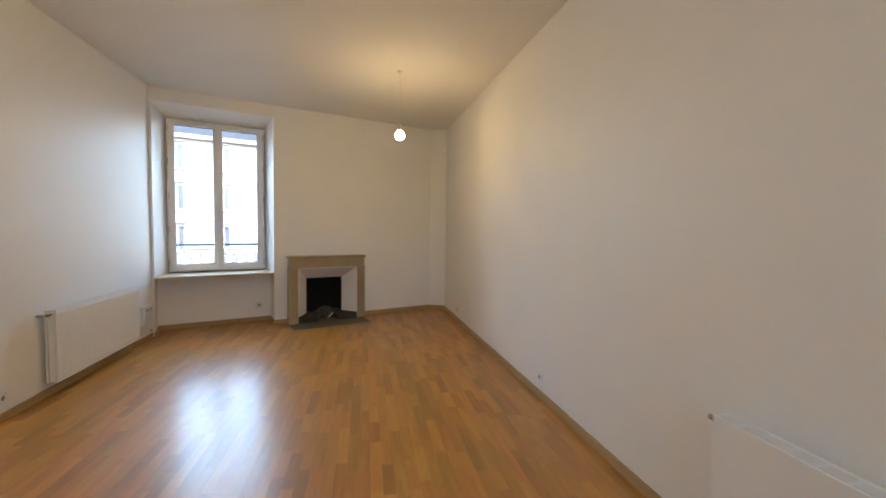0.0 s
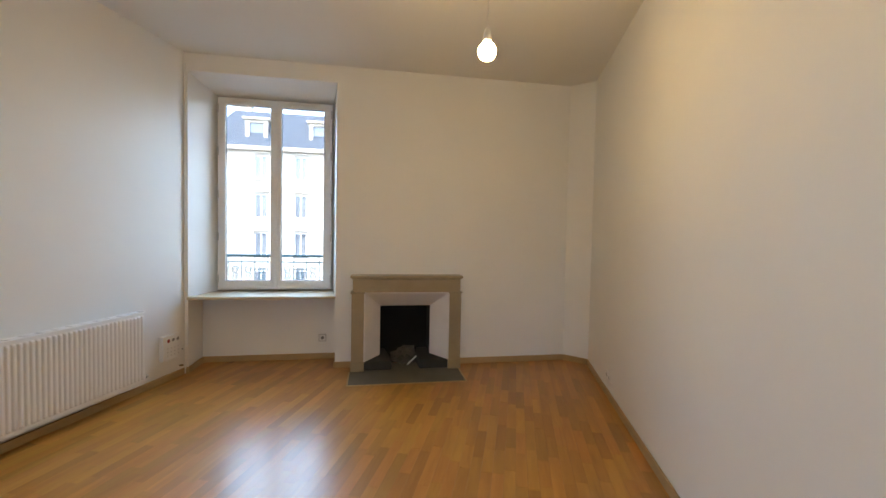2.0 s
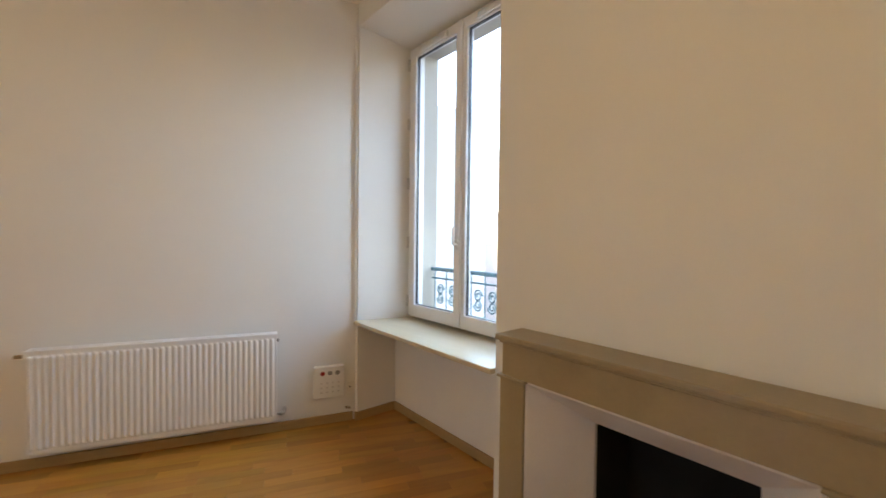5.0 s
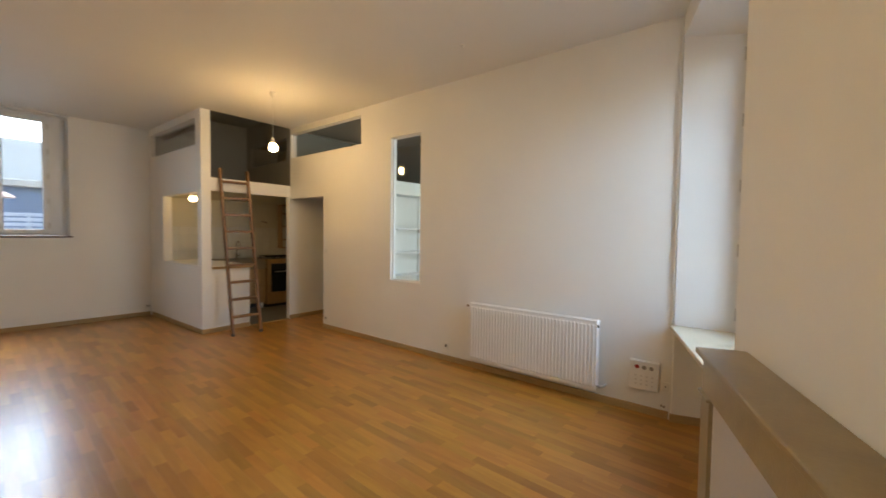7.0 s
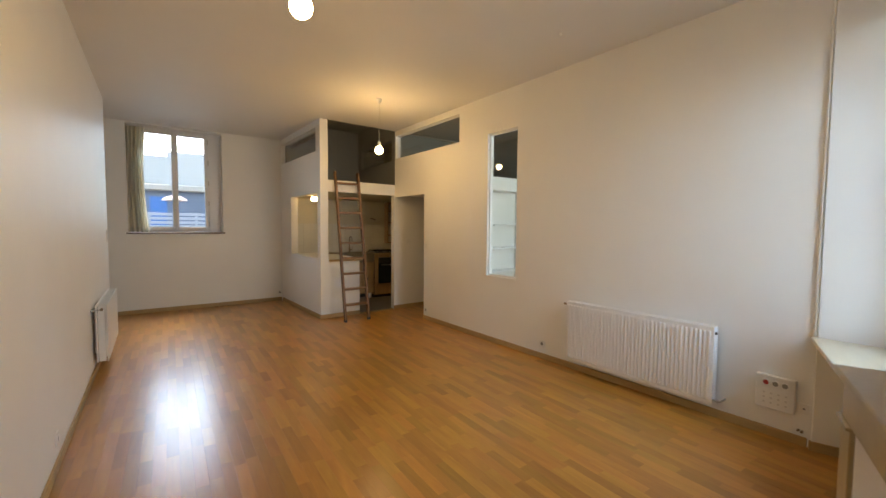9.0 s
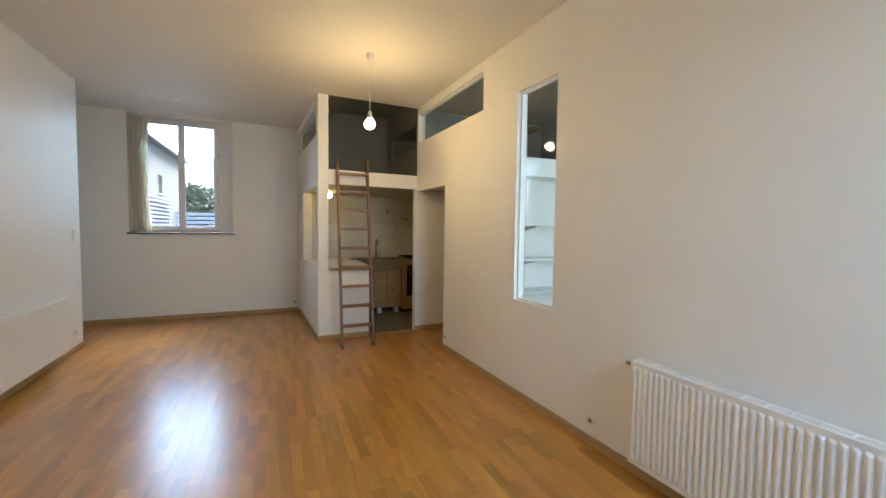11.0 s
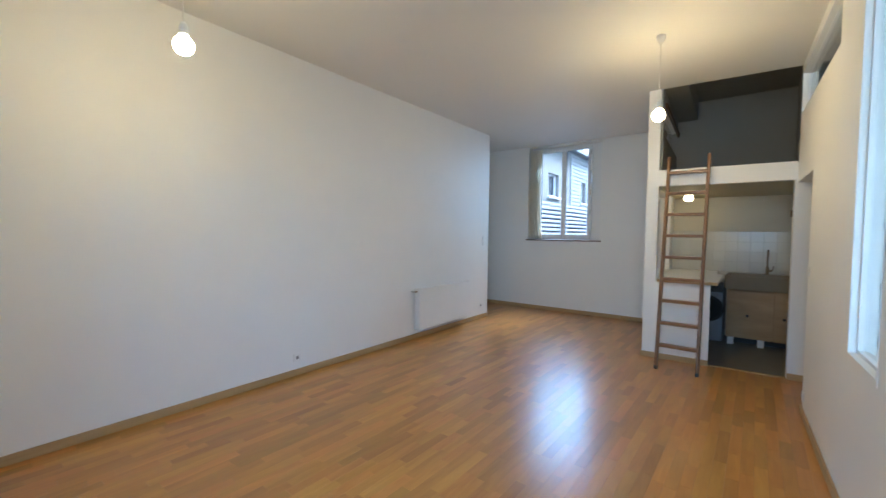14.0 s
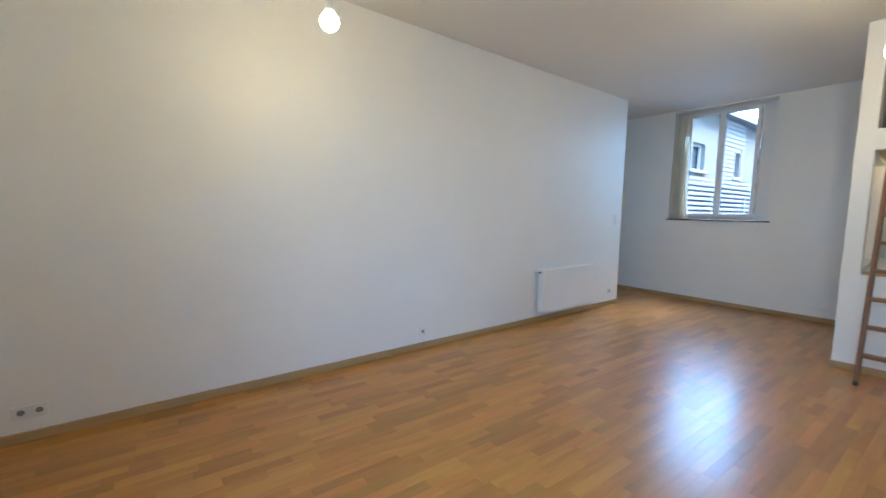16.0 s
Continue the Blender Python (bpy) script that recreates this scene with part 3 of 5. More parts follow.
box(bm, mid - 0.022, mid + 0.022, 0.360, 0.3735, W_SILL + 0.03, F_TOP - 0.025, 0.005, 2)
part("meeting_stile", bm, PVC, window_1)
bm = bmesh.new()
box(bm, mid - 0.013, mid + 0.013, 0.348, 0.359, 1.36, 1.43, 0.003)
tube(bm, [(mid, 0.35, 1.395), (mid, 0.32, 1.395), (mid + 0.004, 0.313, 1.42), (mid + 0.012, 0.311, 1.51)], 0.009)
part("handle", bm, PLASTIC, window_1, "white lever handle", True)
for cx in ((F_L + mid) / 2 + 0.02, (F_R + mid) / 2 + 0.0):
    bm = bmesh.new()
    box(bm, cx - 0.16, cx + 0.16, 0.352, 0.3735, F_TOP - 0.085, F_TOP - 0.045, 0.004, 2)
    for k in range(6):
        box(bm, cx - 0.14, cx + 0.14, 0.347, 0.353, F_TOP - 0.08 + k * 0.005, F_TOP - 0.078 + k * 0.005)
    part("trickle_vent", bm, PLASTIC, window_1)
bm = bmesh.new()
box(bm, W_L + 0.001, W_R - 0.001, -0.035, 0.434, W_SILL - 0.028, W_SILL + 0.001, 0.006, 2)
part("window_sill", bm, SILLW, window_1, "pale beech window board")

window_2 = tagged(new("window_2"), "white two-leaf casement window with a thin dark sill", "window", "", "structure")
window_2.matrix_world = BACK
V0, V1, VZ0, VZ1 = 1.25, 2.31, 1.40, 3.17
bm = bmesh.new()
wall(bm, W2_0 + 0.002, W2_1 - 0.002, -0.26, -0.19, W2_Z0 + 0.002, W2_Z1 - 0.002, [(V0 + 0.03, V1 - 0.03, VZ0 + 0.04, VZ1 - 0.03)])
part("window_frame", bm, PVC, window_2)
vm = (V0 + V1) / 2
mirror = pose(0, -0.158, 0, 0, 0, 0) @ Matrix.Diagonal((1, -1, 1, 1))
for x0, x1, hand in ((V0 + 0.01, vm - 0.002, -1), (vm + 0.002, V1 - 0.01, 1)):
    leaf = sash(window_2, x0, x1, 0.0, VZ0 + 0.02, VZ1 - 0.012, (0.062, 0.042, 0.062, 0.056) if hand < 0 else (0.042, 0.062, 0.062, 0.056), hand)
    leaf.matrix_local = mirror
bm = bmesh.new()
box(bm, vm - 0.018, vm + 0.018, -0.1275, -0.114, VZ0 + 0.03, VZ1 - 0.02, 0.005, 2)
part("meeting_stile", bm, PVC, window_2)
bm = bmesh.new()
box(bm, W2_0 - 0.03, W2_1 + 0.03, -0.188, 0.028, W2_Z0 - 0.022, W2_Z0 + 0.001, 0.004, 2)
part("window_sill", bm, DARKSILL, window_2, "thin dark brown sill")

curtain = thing("curtain", BACK @ pose(2.335, -0.06, 0), "cream cotton curtain gathered beside the court window", "curtain")
bm = bmesh.new()
cols, rowsn = 64, 18
grid = []
for j in range(rowsn + 1):
    z = 1.395 + (3.165 - 1.395) * j / rowsn
    w = 0.132 - 0.024 * math.sin(math.pi * j / rowsn) + 0.02 * (1 - j / rowsn)
    row_ = []
    for i in range(cols + 1):
        u = i / cols
        x = (u - 0.5) * 2 * w + 0.012 * math.sin(3 * z + 1)
        y = 0.030 * math.sin(u * 9.5 * math.pi + 0.5 * math.sin(2.1 * z)) * (0.75 + 0.25 * u) + 0.006 * noise.noise((u * 5, z * 2, 0))
        row_.append(bm.verts.new((x, y, z)))
    grid.append(row_)
for j in range(rowsn):
    for i in range(cols):
        bm.faces.new((grid[j][i], grid[j][i + 1], grid[j + 1][i + 1], grid[j + 1][i]))
cloth = part("fabric", bm, CURT, curtain, "", True)
mod = cloth.modifiers.new("thick", "SOLIDIFY")
mod.thickness = 0.003
bm = bmesh.new()
cyl(bm, (-1.29, 0.0, 3.185), (0.125, 0.0, 3.185), 0.009, seg=12)
part("rod", bm, PLASTIC, curtain, "thin white curtain rod")

# glazing of the slot, the clerestories and the transom
slot = tagged(new("window_3"), "tall narrow internal glazed slot in a white lining", "window", "", "structure")
slot.matrix_world = LEFT_A
bm = bmesh.new()
wall(bm, S0 + 0.001, S1 - 0.001, 0.03, 0.075, SLOT_Z0 + 0.001, SLOT_Z1 - 0.001, [(S0 + 0.018, S1 - 0.018, SLOT_Z0 + 0.018, SLOT_Z1 - 0.018)])
part("window_frame", bm, PVC, slot)
bm = bmesh.new()
box(bm, S0 + 0.016, S1 - 0.016, 0.050, 0.056, SLOT_Z0 + 0.016, SLOT_Z1 - 0.016)
part("pane", bm, CLEARG, slot).visible_shadow = False
bm = bmesh.new()
wall(bm, S0 - 0.030, S1 + 0.004, -0.004, -0.0005, SLOT_Z0 - 0.035, SLOT_Z1 + 0.002, [(S0, S1, SLOT_Z0, SLOT_Z1 + 0.01)])
part("lining", bm, WALL, slot)


def clerestory(name, m, x0, x1, y, z0, z1, label, mat=PVC):
    ob = tagged(new(name), label, "window", "", "structure")
    ob.matrix_world = m
    b = bmesh.new()
    wall(b, x0 + 0.001, x1 - 0.001, y - 0.02, y + 0.02, z0 + 0.001, z1 - 0.001, [(x0 + 0.014, x1 - 0.014, z0 + 0.012, z1 - 0.012)])
    part("window_frame", b, mat, ob)
    b = bmesh.new()
    box(b, x0 + 0.012, x1 - 0.012, y - 0.003, y + 0.003, z0 + 0.010, z1 - 0.010)
    part("pane", b, CLEARG, ob).visible_shadow = False
    return ob


clerestory("window_4", LEFT_B, CL0, CL1, 0.06, CLZ0, CLZ1, "long clerestory pane under the ceiling")
clerestory("window_5", PART, 0.02, PART_LEN - 0.19, 0.07, 2.74, 3.12, "long clerestory pane in the kitchen partition")
bm = bmesh.new()
box(bm, 0.03, PART_LEN - 0.20, 0.146, 0.178, 3.055, 3.12, 0.004)
solid("trim", bm, DARKSILL, "dark wooden batten along the loft side of the clerestory", "trim", m=PART)
clerestory("window_6", pose(-2.42, 0, 0, 0, 0, 90), -1.52, -0.08, 0.05, 2.74, 3.13, "glazed transom in the grey loft wall", GREY)

# ---- fireplace ----
hearth = thing("fireplace", ST, "beige stone fireplace with a sooty open firebox", "fireplace")
M0, M1 = 1.647, 2.848
bm = bmesh.new()
box(bm, M0, M1, -0.190, -0.001, 0.994, 1.020, 0.007, 3)
box(bm, M0 + 0.016, M1 - 0.016, -0.176, -0.001, 0.982, 0.995, 0.004, 2)
part("mantel_shelf", bm, STONE, hearth)
bm = bmesh.new()
box(bm, M0 + 0.025, M1 - 0.025, -0.165, -0.001, 0.842, 0.980, 0.004, 2)
part("frieze", bm, STONE, hearth)
for x0, x1 in ((M0 + 0.014, M0 + 0.142), (M1 - 0.142, M1 - 0.014)):
    bm = bmesh.new()
    box(bm, x0, x1, -0.165, -0.001, 0.10, 0.830, 0.004, 2)
    box(bm, x0 - 0.012, x1 + 0.012, -0.178, -0.001, 0.829, 0.843, 0.005, 2)
    box(bm, x0 - 0.006, x1 + 0.006, -0.172, -0.001, 0.0, 0.102, 0.004, 2)
    part("jamb", bm, STONE, hearth)
IN0, IN1, FB0, FB1, FBZ = M0 + 0.142, M1 - 0.142, 1.965, 2.53, 0.655
bm = bmesh.new()
prism(bm, [(IN0, -0.15), (IN0 + 0.012, -0.15), (FB0, 0.10), (FB0, 0.12), (IN0, 0.0)], 0.10, 0.83)
part("cheek", bm, CHEEK, hearth, "white limewashed slanting cheek")
bm = bmesh.new()
prism(bm, [(IN1, -0.15), (IN1, 0.0), (FB1, 0.12), (FB1, 0.10), (IN1 - 0.012, -0.15)], 0.10, 0.83)
part("cheek", bm, CHEEK, hearth, "white limewashed slanting cheek")
bm = bmesh.new()
vs = [bm.verts.new(p) for p in ((IN0, -0.15, 0.83), (IN1, -0.15, 0.83), (FB1, 0.10, FBZ), (FB0, 0.10, FBZ), (IN0, -0.15, 0.841), (IN1, -0.15, 0.841), (FB1, 0.12, 0.841), (FB0, 0.12, 0.841))]
for f in ((0, 1, 2, 3), (4, 7, 6, 5), (0, 4, 5, 1), (1, 5, 6, 2), (2, 6, 7, 3), (3, 7, 4, 0)):
    bm.faces.new([vs[i] for i in f])
bmesh.ops.recalc_face_normals(bm, faces=bm.faces)
part("hood", bm, CHEEK, hearth, "white limewashed slanting hood")
bm = bmesh.new()
vs = {}
for x in (FB0 - 0.004, FB1 + 0.004):
    for y in (0.101, 0.42):
        for z in (0.004, FBZ + 0.004):
            vs[x, y, z] = bm.verts.new((x, y, z))
xa, xb, ya, yb, za, zb = FB0 - 0.004, FB1 + 0.004, 0.101, 0.42, 0.004, FBZ + 0.004
for q in (((xa, yb, za), (xb, yb, za), (xb, yb, zb), (xa, yb, zb)), ((xa, ya, za), (xa, yb, za), (xa, yb, zb), (xa, ya, zb)), ((xb, ya, za), (xb, ya, zb), (xb, yb, zb), (xb, yb, za)), ((xa, ya, za), (xb, ya, za), (xb, yb, za), (xa, yb, za)), ((xa, ya, zb), (xa, yb, zb), (xb, yb, zb), (xb, ya, zb))):
    bm.faces.new([vs[k] for k in q])
fire = part("firebox", bm, SOOT, hearth, "black sooty firebox")
mod = fire.modifiers.new("thick", "SOLIDIFY")
mod.thickness, mod.offset = 0.004, 1
for pts in ([(IN0, -0.15), (IN0 + 0.30, -0.15), (FB0 + 0.10, 0.12), (FB0 + 0.06, 0.36), (FB0 - 0.002, 0.36), (FB0 - 0.002, 0.10)], [(IN1, -0.15), (FB1 + 0.002, 0.10), (FB1 + 0.002, 0.36), (FB1 - 0.12, 0.36), (FB1 - 0.16, 0.12), (IN1 - 0.32, -0.15)]):
    bm = bmesh.new()
    prism(bm, pts, 0.0055, 0.10)
    bmesh.ops.bevel(bm, geom=list(bm.edges), offset=0.008, segments=2, affect="EDGES")
    part("hob_block", bm, HOBST, hearth, "dark stone block at the foot of the firebox")
bm = bmesh.new()
box(bm, 1.637 + 0.014, 2.826 - 0.014, -0.56 + 0.014, -0.002, -0.012, 0.003, 0.002)
box(bm, IN0 - 0.002, IN1 + 0.002, -0.16, 0.10, -0.012, 0.0031)
part("hearth_slab", bm, SLATE, hearth, "dark grey slate hearth slab")
for q in ((1.637, 1.651, -0.56, -0.172), (2.812, 2.826, -0.56, -0.172), (1.651, 2.812, -0.56, -0.546)):
    bm = bmesh.new()
    box(bm, *q, -0.012, 0.006, 0.002)
    part("hearth_border", bm, SKIRT, hearth, "narrow wooden border strip")

rubble = thing("rubble_heap", ST @ pose(2.26, 0.20, 0.006), "grey heap of ash and plaster rubble in the firebox", "rubble")
random.seed(4)
bm = bmesh.new()
bmesh.ops.create_icosphere(bm, subdivisions=4, radius=1.0)
for v in bm.verts:
    k = 1 + 0.35 * noise.noise(v.co * 1.7) + 0.22 * noise.noise(v.co * 5.0)
    v.co = Vector((v.co.x * 0.15 * k, v.co.y * 0.12 * k, max(0.0, v.co.z) * 0.16 * k))
part("ash", bm, ASH, rubble)
for k in range(16):
    bm = bmesh.new()
    bmesh.ops.create_icosphere(bm, subdivisions=1, radius=1.0)
    sx, sy, sz = (random.uniform(0.015, 0.05) for _ in range(3))
    for v in bm.verts:
        v.co = Vector((v.co.x * sx, v.co.y * sy, v.co.z * sz)) * (1 + 0.3 * noise.noise(v.co * 2 + Vector((k, 0, 0))))
    a_ = random.uniform(0, 6.28)
    rr_ = random.uniform(0.06, 0.16)
    ob = part("fragment", bm, ASH, rubble)
    ob.matrix_local = pose(rr_ * math.cos(a_), -0.08 + 0.6 * rr_ * math.sin(a_), sz * 0.7 + max(0, 0.15 - rr_) * 0.9, random.uniform(0, 50), random.uniform(0, 50), random.uniform(0, 360))
bm = bmesh.new()
box(bm, -0.075, 0.075, -0.008, 0.008, -0.006, 0.006, 0.002)
part("stick", bm, PLASTIC, rubble, "pale stick").matrix_local = pose(0.06, -0.20, 0.05, 0, -28, 35)


# ---- radiators ----
def radiator(m, length, height, z0, valve_low, label, depth=0.09, ribbed=True):
    """Panel radiator; x along the wall, y out of it."""
    r = thing("radiator", m, label, "radiator", "panel radiators")
    y0, y1 = 0.032, depth + 0.032
    for name, ya, yb in (("rear_panel", y0, y0 + 0.016), ("front_panel", y1 - 0.018, y1 - 0.006)):
        b = bmesh.new()
        box(b, 0.0, length, ya, yb, z0, z0 + height, 0.004, 2)
        if name == "front_panel" and ribbed:
            b.free()
            b = bmesh.new()
            n_ = round(length / 0.0345)
            p = (length - 0.03) / n_
            prof = [(0.0, 0.0)]
            for i in range(n_):
                x = 0.015 + i * p
                prof += [(x + 0.003, 0.0), (x + 0.006, 0.0025), (x + 0.011, 0.0065), (x + 0.0145, 0.0075), (x + p - 0.0145, 0.0075), (x + p - 0.011, 0.0065), (x + p - 0.006, 0.0025), (x + p - 0.003, 0.0)]
            prof.append((length, 0.0))
            zr = [(z0, 0), (z0 + 0.026, 0), (z0 + 0.042, 1), (z0 + height - 0.042, 1), (z0 + height - 0.026, 0), (z0 + height, 0)]
            front = [[b.verts.new((px, yb + py * k, z)) for px, py in prof] for z, k in zr]
            back = [b.verts.new((px, ya, z)) for px in (0.0, length) for z in (z0, z0 + height)]
            for ra, rb in zip(front, front[1:]):
                for i in range(len(prof) - 1):
                    b.faces.new((ra[i], ra[i + 1], rb[i + 1], rb[i]))
            b.faces.new((back[0], back[2], back[3], back[1]))
            b.faces.new((back[2], back[0], *front[0])), b.faces.new((back[1], back[3], *front[-1][::-1]))
            b.faces.new((back[0], back[1], *[r_[0] for r_ in front[::-1]])), b.faces.new((back[3], back[2], *[r_[-1] for r_ in front]))
            bmesh.ops.recalc_face_normals(b, faces=b.faces)
        part(name, b, ENAMEL, r)
    for x in (0.003, length - 0.009):
        b = bmesh.new()
        box(b, x, x + 0.006, y0 + 0.02, y1 - 0.024, z0 + 0.006, z0 + height - 0.002, 0.002)
        part("side_panel", b, ENAMEL, r)
    b = bmesh.new()
    zt = z0 + height - 0.006
    w_ = (y1 - y0 - 0.036) / 5
    for k in range(5):
        yy = y0 + 0.017 + k * w_
        box(b, 0.006, length - 0.006, yy, yy + w_ * 0.38, zt, zt + 0.004)
    n_ = max(3, round(length / 0.095))
    for i in range(n_ + 1):
        x = 0.006 + i * (length - 0.019) / n_
        box(b, x, x + 0.007, y0 + 0.01, y1 - 0.012, zt, zt + 0.0075, 0.001)
    part("top_grille", b, ENAMEL, r)
    b = bmesh.new()
    for i in range(int(length / 0.03)):
        x = 0.02 + i * 0.03
        box(b, x, x + 0.001, y0 + 0.016, y1 - 0.018, z0 + 0.05, z0 + height - 0.14)
    part("convector_fins", b, ENAMEL, r)
    for x in (0.18, length - 0.18):
        b = bmesh.new()
        box(b, x - 0.015, x + 0.015, 0.0, y0 + 0.001, z0 + 0.06, z0 + height - 0.06, 0.002)
        part("bracket", b, ENAMEL, r)
    xv = length if valve_low else 0.0
    sx = 1 if valve_low else -1
    b = bmesh.new()
    cyl(b, (xv - 0.004 * sx, 0.09, z0 + height - 0.05), (xv + 0.012 * sx, 0.09, z0 + height - 0.05), 0.011, seg=6)
    part("bleed_plug", b, DARKP, r, "small dark bleed plug")
    b = bmesh.new()
    tube(b, [(xv, 0.09, z0 + 0.035), (xv + 0.045 * sx, 0.09, z0 + 0.035), (xv + 0.052 * sx, 0.085, z0 + 0.035), (xv + 0.055 * sx, 0.03, z0 + 0.035), (xv + 0.055 * sx, 0.0, z0 + 0.035)], 0.008)
    cyl(b, (xv + 0.02 * sx, 0.09, z0 + 0.035), (xv + 0.04 * sx, 0.09, z0 + 0.035), 0.014, seg=12)
    part("lockshield", b, STEEL, r, "", True)
    xo = 0.0 if valve_low else length
    b = bmesh.new()
    tube(b, [(xo, 0.075, z0 + height - 0.04), (xo - 0.03 * sx, 0.075, z0 + height - 0.04), (xo - 0.036 * sx, 0.06, z0 + height - 0.04), (xo - 0.036 * sx, 0.0, z0 + height - 0.04)], 0.008)
    part("inlet_pipe", b, STEEL, r, "", True)
    b = bmesh.new()
    cyl(b, (xo - 0.012 * sx, 0.085, z0 + height - 0.035), (xo - 0.05 * sx, 0.085, z0 + height - 0.035), 0.011, 0.013, seg=14)
    part("valve", b, BRONZE, r, "dark metal valve head")
    return r


def on_wall(frame_, x, side):
    """A pose on a wall's face at x along it: x along the wall, y into the room."""
    return frame_ @ (pose(x, 0, 0) if side > 0 else pose(x, 0, 0, 0, 0, 180))


# left wall: side -1 turns x backwards along the wall, so things start at their far end
radiator(on_wall(LEFT_A, 5.378 - C[1], -1), 1.362, 0.615, 0.130, False, "white ribbed panel radiator below the glazed slot wall")
radiator(on_wall(RIGHT, 0.275 - E_[1], 1), 1.295, 0.57, 0.14, False, "white flat-fronted panel radiator on the long party wall", 0.098, False)


# ---- sockets, switches, distribution plate ----
def socket(m, label="white round-hole wall socket", n_=1):
    for i in range(n_):
        s = thing("wall_socket", m @ pose(i * 0.081, 0, 0), label, "socket", "wall sockets")
        b = bmesh.new()
        box(b, -0.04, 0.04, 0.0, 0.010, -0.04, 0.04, 0.004, 2)
        part("plate", b, PLASTIC, s)
        b = bmesh.new()
        lathe(b, [(0.0, 0.0005), (0.019, 0.0005), (0.0205, 0.004), (0.023, 0.004), (0.0235, 0.0)], 24)
        part("rim", b, PLASTIC, s).matrix_local = pose(0, 0.0095, 0, -90)
        b = bmesh.new()
        lathe(b, [(0.0, 0.0), (0.0185, 0.0), (0.0185, 0.001), (0.0, 0.001)], 20)
        part("well", b, material_shadow, s, "shaded socket well").matrix_local = pose(0, 0.0098, 0, -90)
        for dx in (-0.0095, 0.0095):
            b = bmesh.new()
            cyl(b, (dx, 0.0095, 0), (dx, 0.012, 0), 0.0026, seg=8)
            part("hole", b, DARKP, s)
    return s


# Shade inside the socket wells, put into the grey of flat discs.
material_shadow = material("socket_well_shade", (0.26, 0.25, 0.23), 0.5, vary=0.02, bump=0.0)


def switch(m, label="white rocker light switch"):
    s = thing("light_switch", m, label, "switch", "light switches")
    b = bmesh.new()
    box(b, -0.04, 0.04, 0.0, 0.009, -0.04, 0.04, 0.004, 2)
    part("plate", b, PLASTIC, s)
    b = bmesh.new()
    box(b, -0.022, 0.022, 0.008, 0.0135, -0.022, 0.022, 0.003, 2)
    part("rocker", b, PLASTIC, s)


def left_at(y):
    return on_wall(LEFT_A, y - C[1], -1) if y > C[1] else on_wall(LEFT_B, y - K1[1], -1)


def right_at(y):
    return on_wall(RIGHT, y - E_[1], 1)


socket(left_at(3.615) @ pose(0, 0, 0.175))
socket(left_at(1.225) @ pose(0, 0, 0.16))
switch(left_at(1.215) @ pose(0, 0, 1.205))
socket(right_at(3.39) @ pose(0, 0, 0.185))
socket(right_at(6.27) @ pose(0, 0, 0.19), n_=2)
socket(right_at(-0.24) @ pose(0, 0, 0.225))
switch(right_at(-0.30) @ pose(0, 0, 1.405))
switch(right_at(-0.30) @ pose(0, 0, 1.322))
niche_socket = socket(ST @ pose(1.31, 0.352, 0.245, 0, 0, 180), "steel-rimmed wall socket in the window niche")
bm = bmesh.new()
wall(bm, -0.043, 0.043, 0.0, 0.0115, -0.043, 0.043, [(-0.034, 0.034, -0.034, 0.034)])
part("bezel", bm, STEEL, niche_socket, "brushed steel bezel")
blank = thing("cover_plate", ST @ pose(2.895, 0, 0.15, 0, 0, 180), "blank white cover plate beside the fireplace", "cover plate")
bm = bmesh.new()
box(bm, -0.04, 0.04, 0.0, 0.009, -0.04, 0.04, 0.004, 2)
part("plate", bm, PLASTIC, blank)
socket(on_wall(BACK, 0.062, 1) @ pose(0, 0, 0.165), "small wall socket in the partition corner")

switch(FRONT @ pose(FRONT_LEN + 0.30, 0, 1.24, 0, 0, 180), "small white passage switch")
plate = thing("distribution_plate", left_at(5.86), "white outlet panel with three round sockets and rows of jacks", "outlet panel")
bm = bmesh.new()
box(bm, 0.0, 0.225, 0.0, 0.045, 0.21, 0.45, 0.006, 2)
part("cover", bm, PLASTIC, plate)
for i, mt in enumerate((material_shadow, material_shadow, REDP)):
    bm = bmesh.new()
    cyl(bm, (0.055 + i * 0.055, 0.045, 0.40), (0.055 + i * 0.055, 0.0475, 0.40), 0.0175, seg=20)
    part("socket_well", bm, mt, plate, "red round socket" if mt is REDP else "round socket with a shade-grey well")
    bm = bmesh.new()
    lathe(bm, [(0.0175, 0.0), (0.018, 0.005), (0.0235, 0.005), (0.024, 0.0)], 20)
    part("socket_rim", bm, PLASTIC, plate).matrix_local = pose(0.055 + i * 0.055, 0.0448, 0.40, -90)
for j in range(3):
    for i in range(4):
        bm = bmesh.new()
        box(bm, 0.04 + i * 0.042, 0.054 + i * 0.042, 0.044, 0.0465, 0.25 + j * 0.035, 0.262 + j * 0.035, 0.001)
        part("jack", bm, JACK, plate)
cover = thing("cable_outlet", left_at(5.895) @ pose(-0.01, 0, 0.265), "small white blank cable outlet plate", "outlet")
bm = bmesh.new()
box(bm, -0.03, 0.025, 0.0, 0.008, -0.035, 0.035, 0.003, 2)
part("plate", bm, PLASTIC, cover)
bm = bmesh.new()
cyl(bm, (0.0, 0.008, 0.0), (0.0, 0.0095, 0.0), 0.006, seg=10)
part("hole", bm, DARKP, cover)
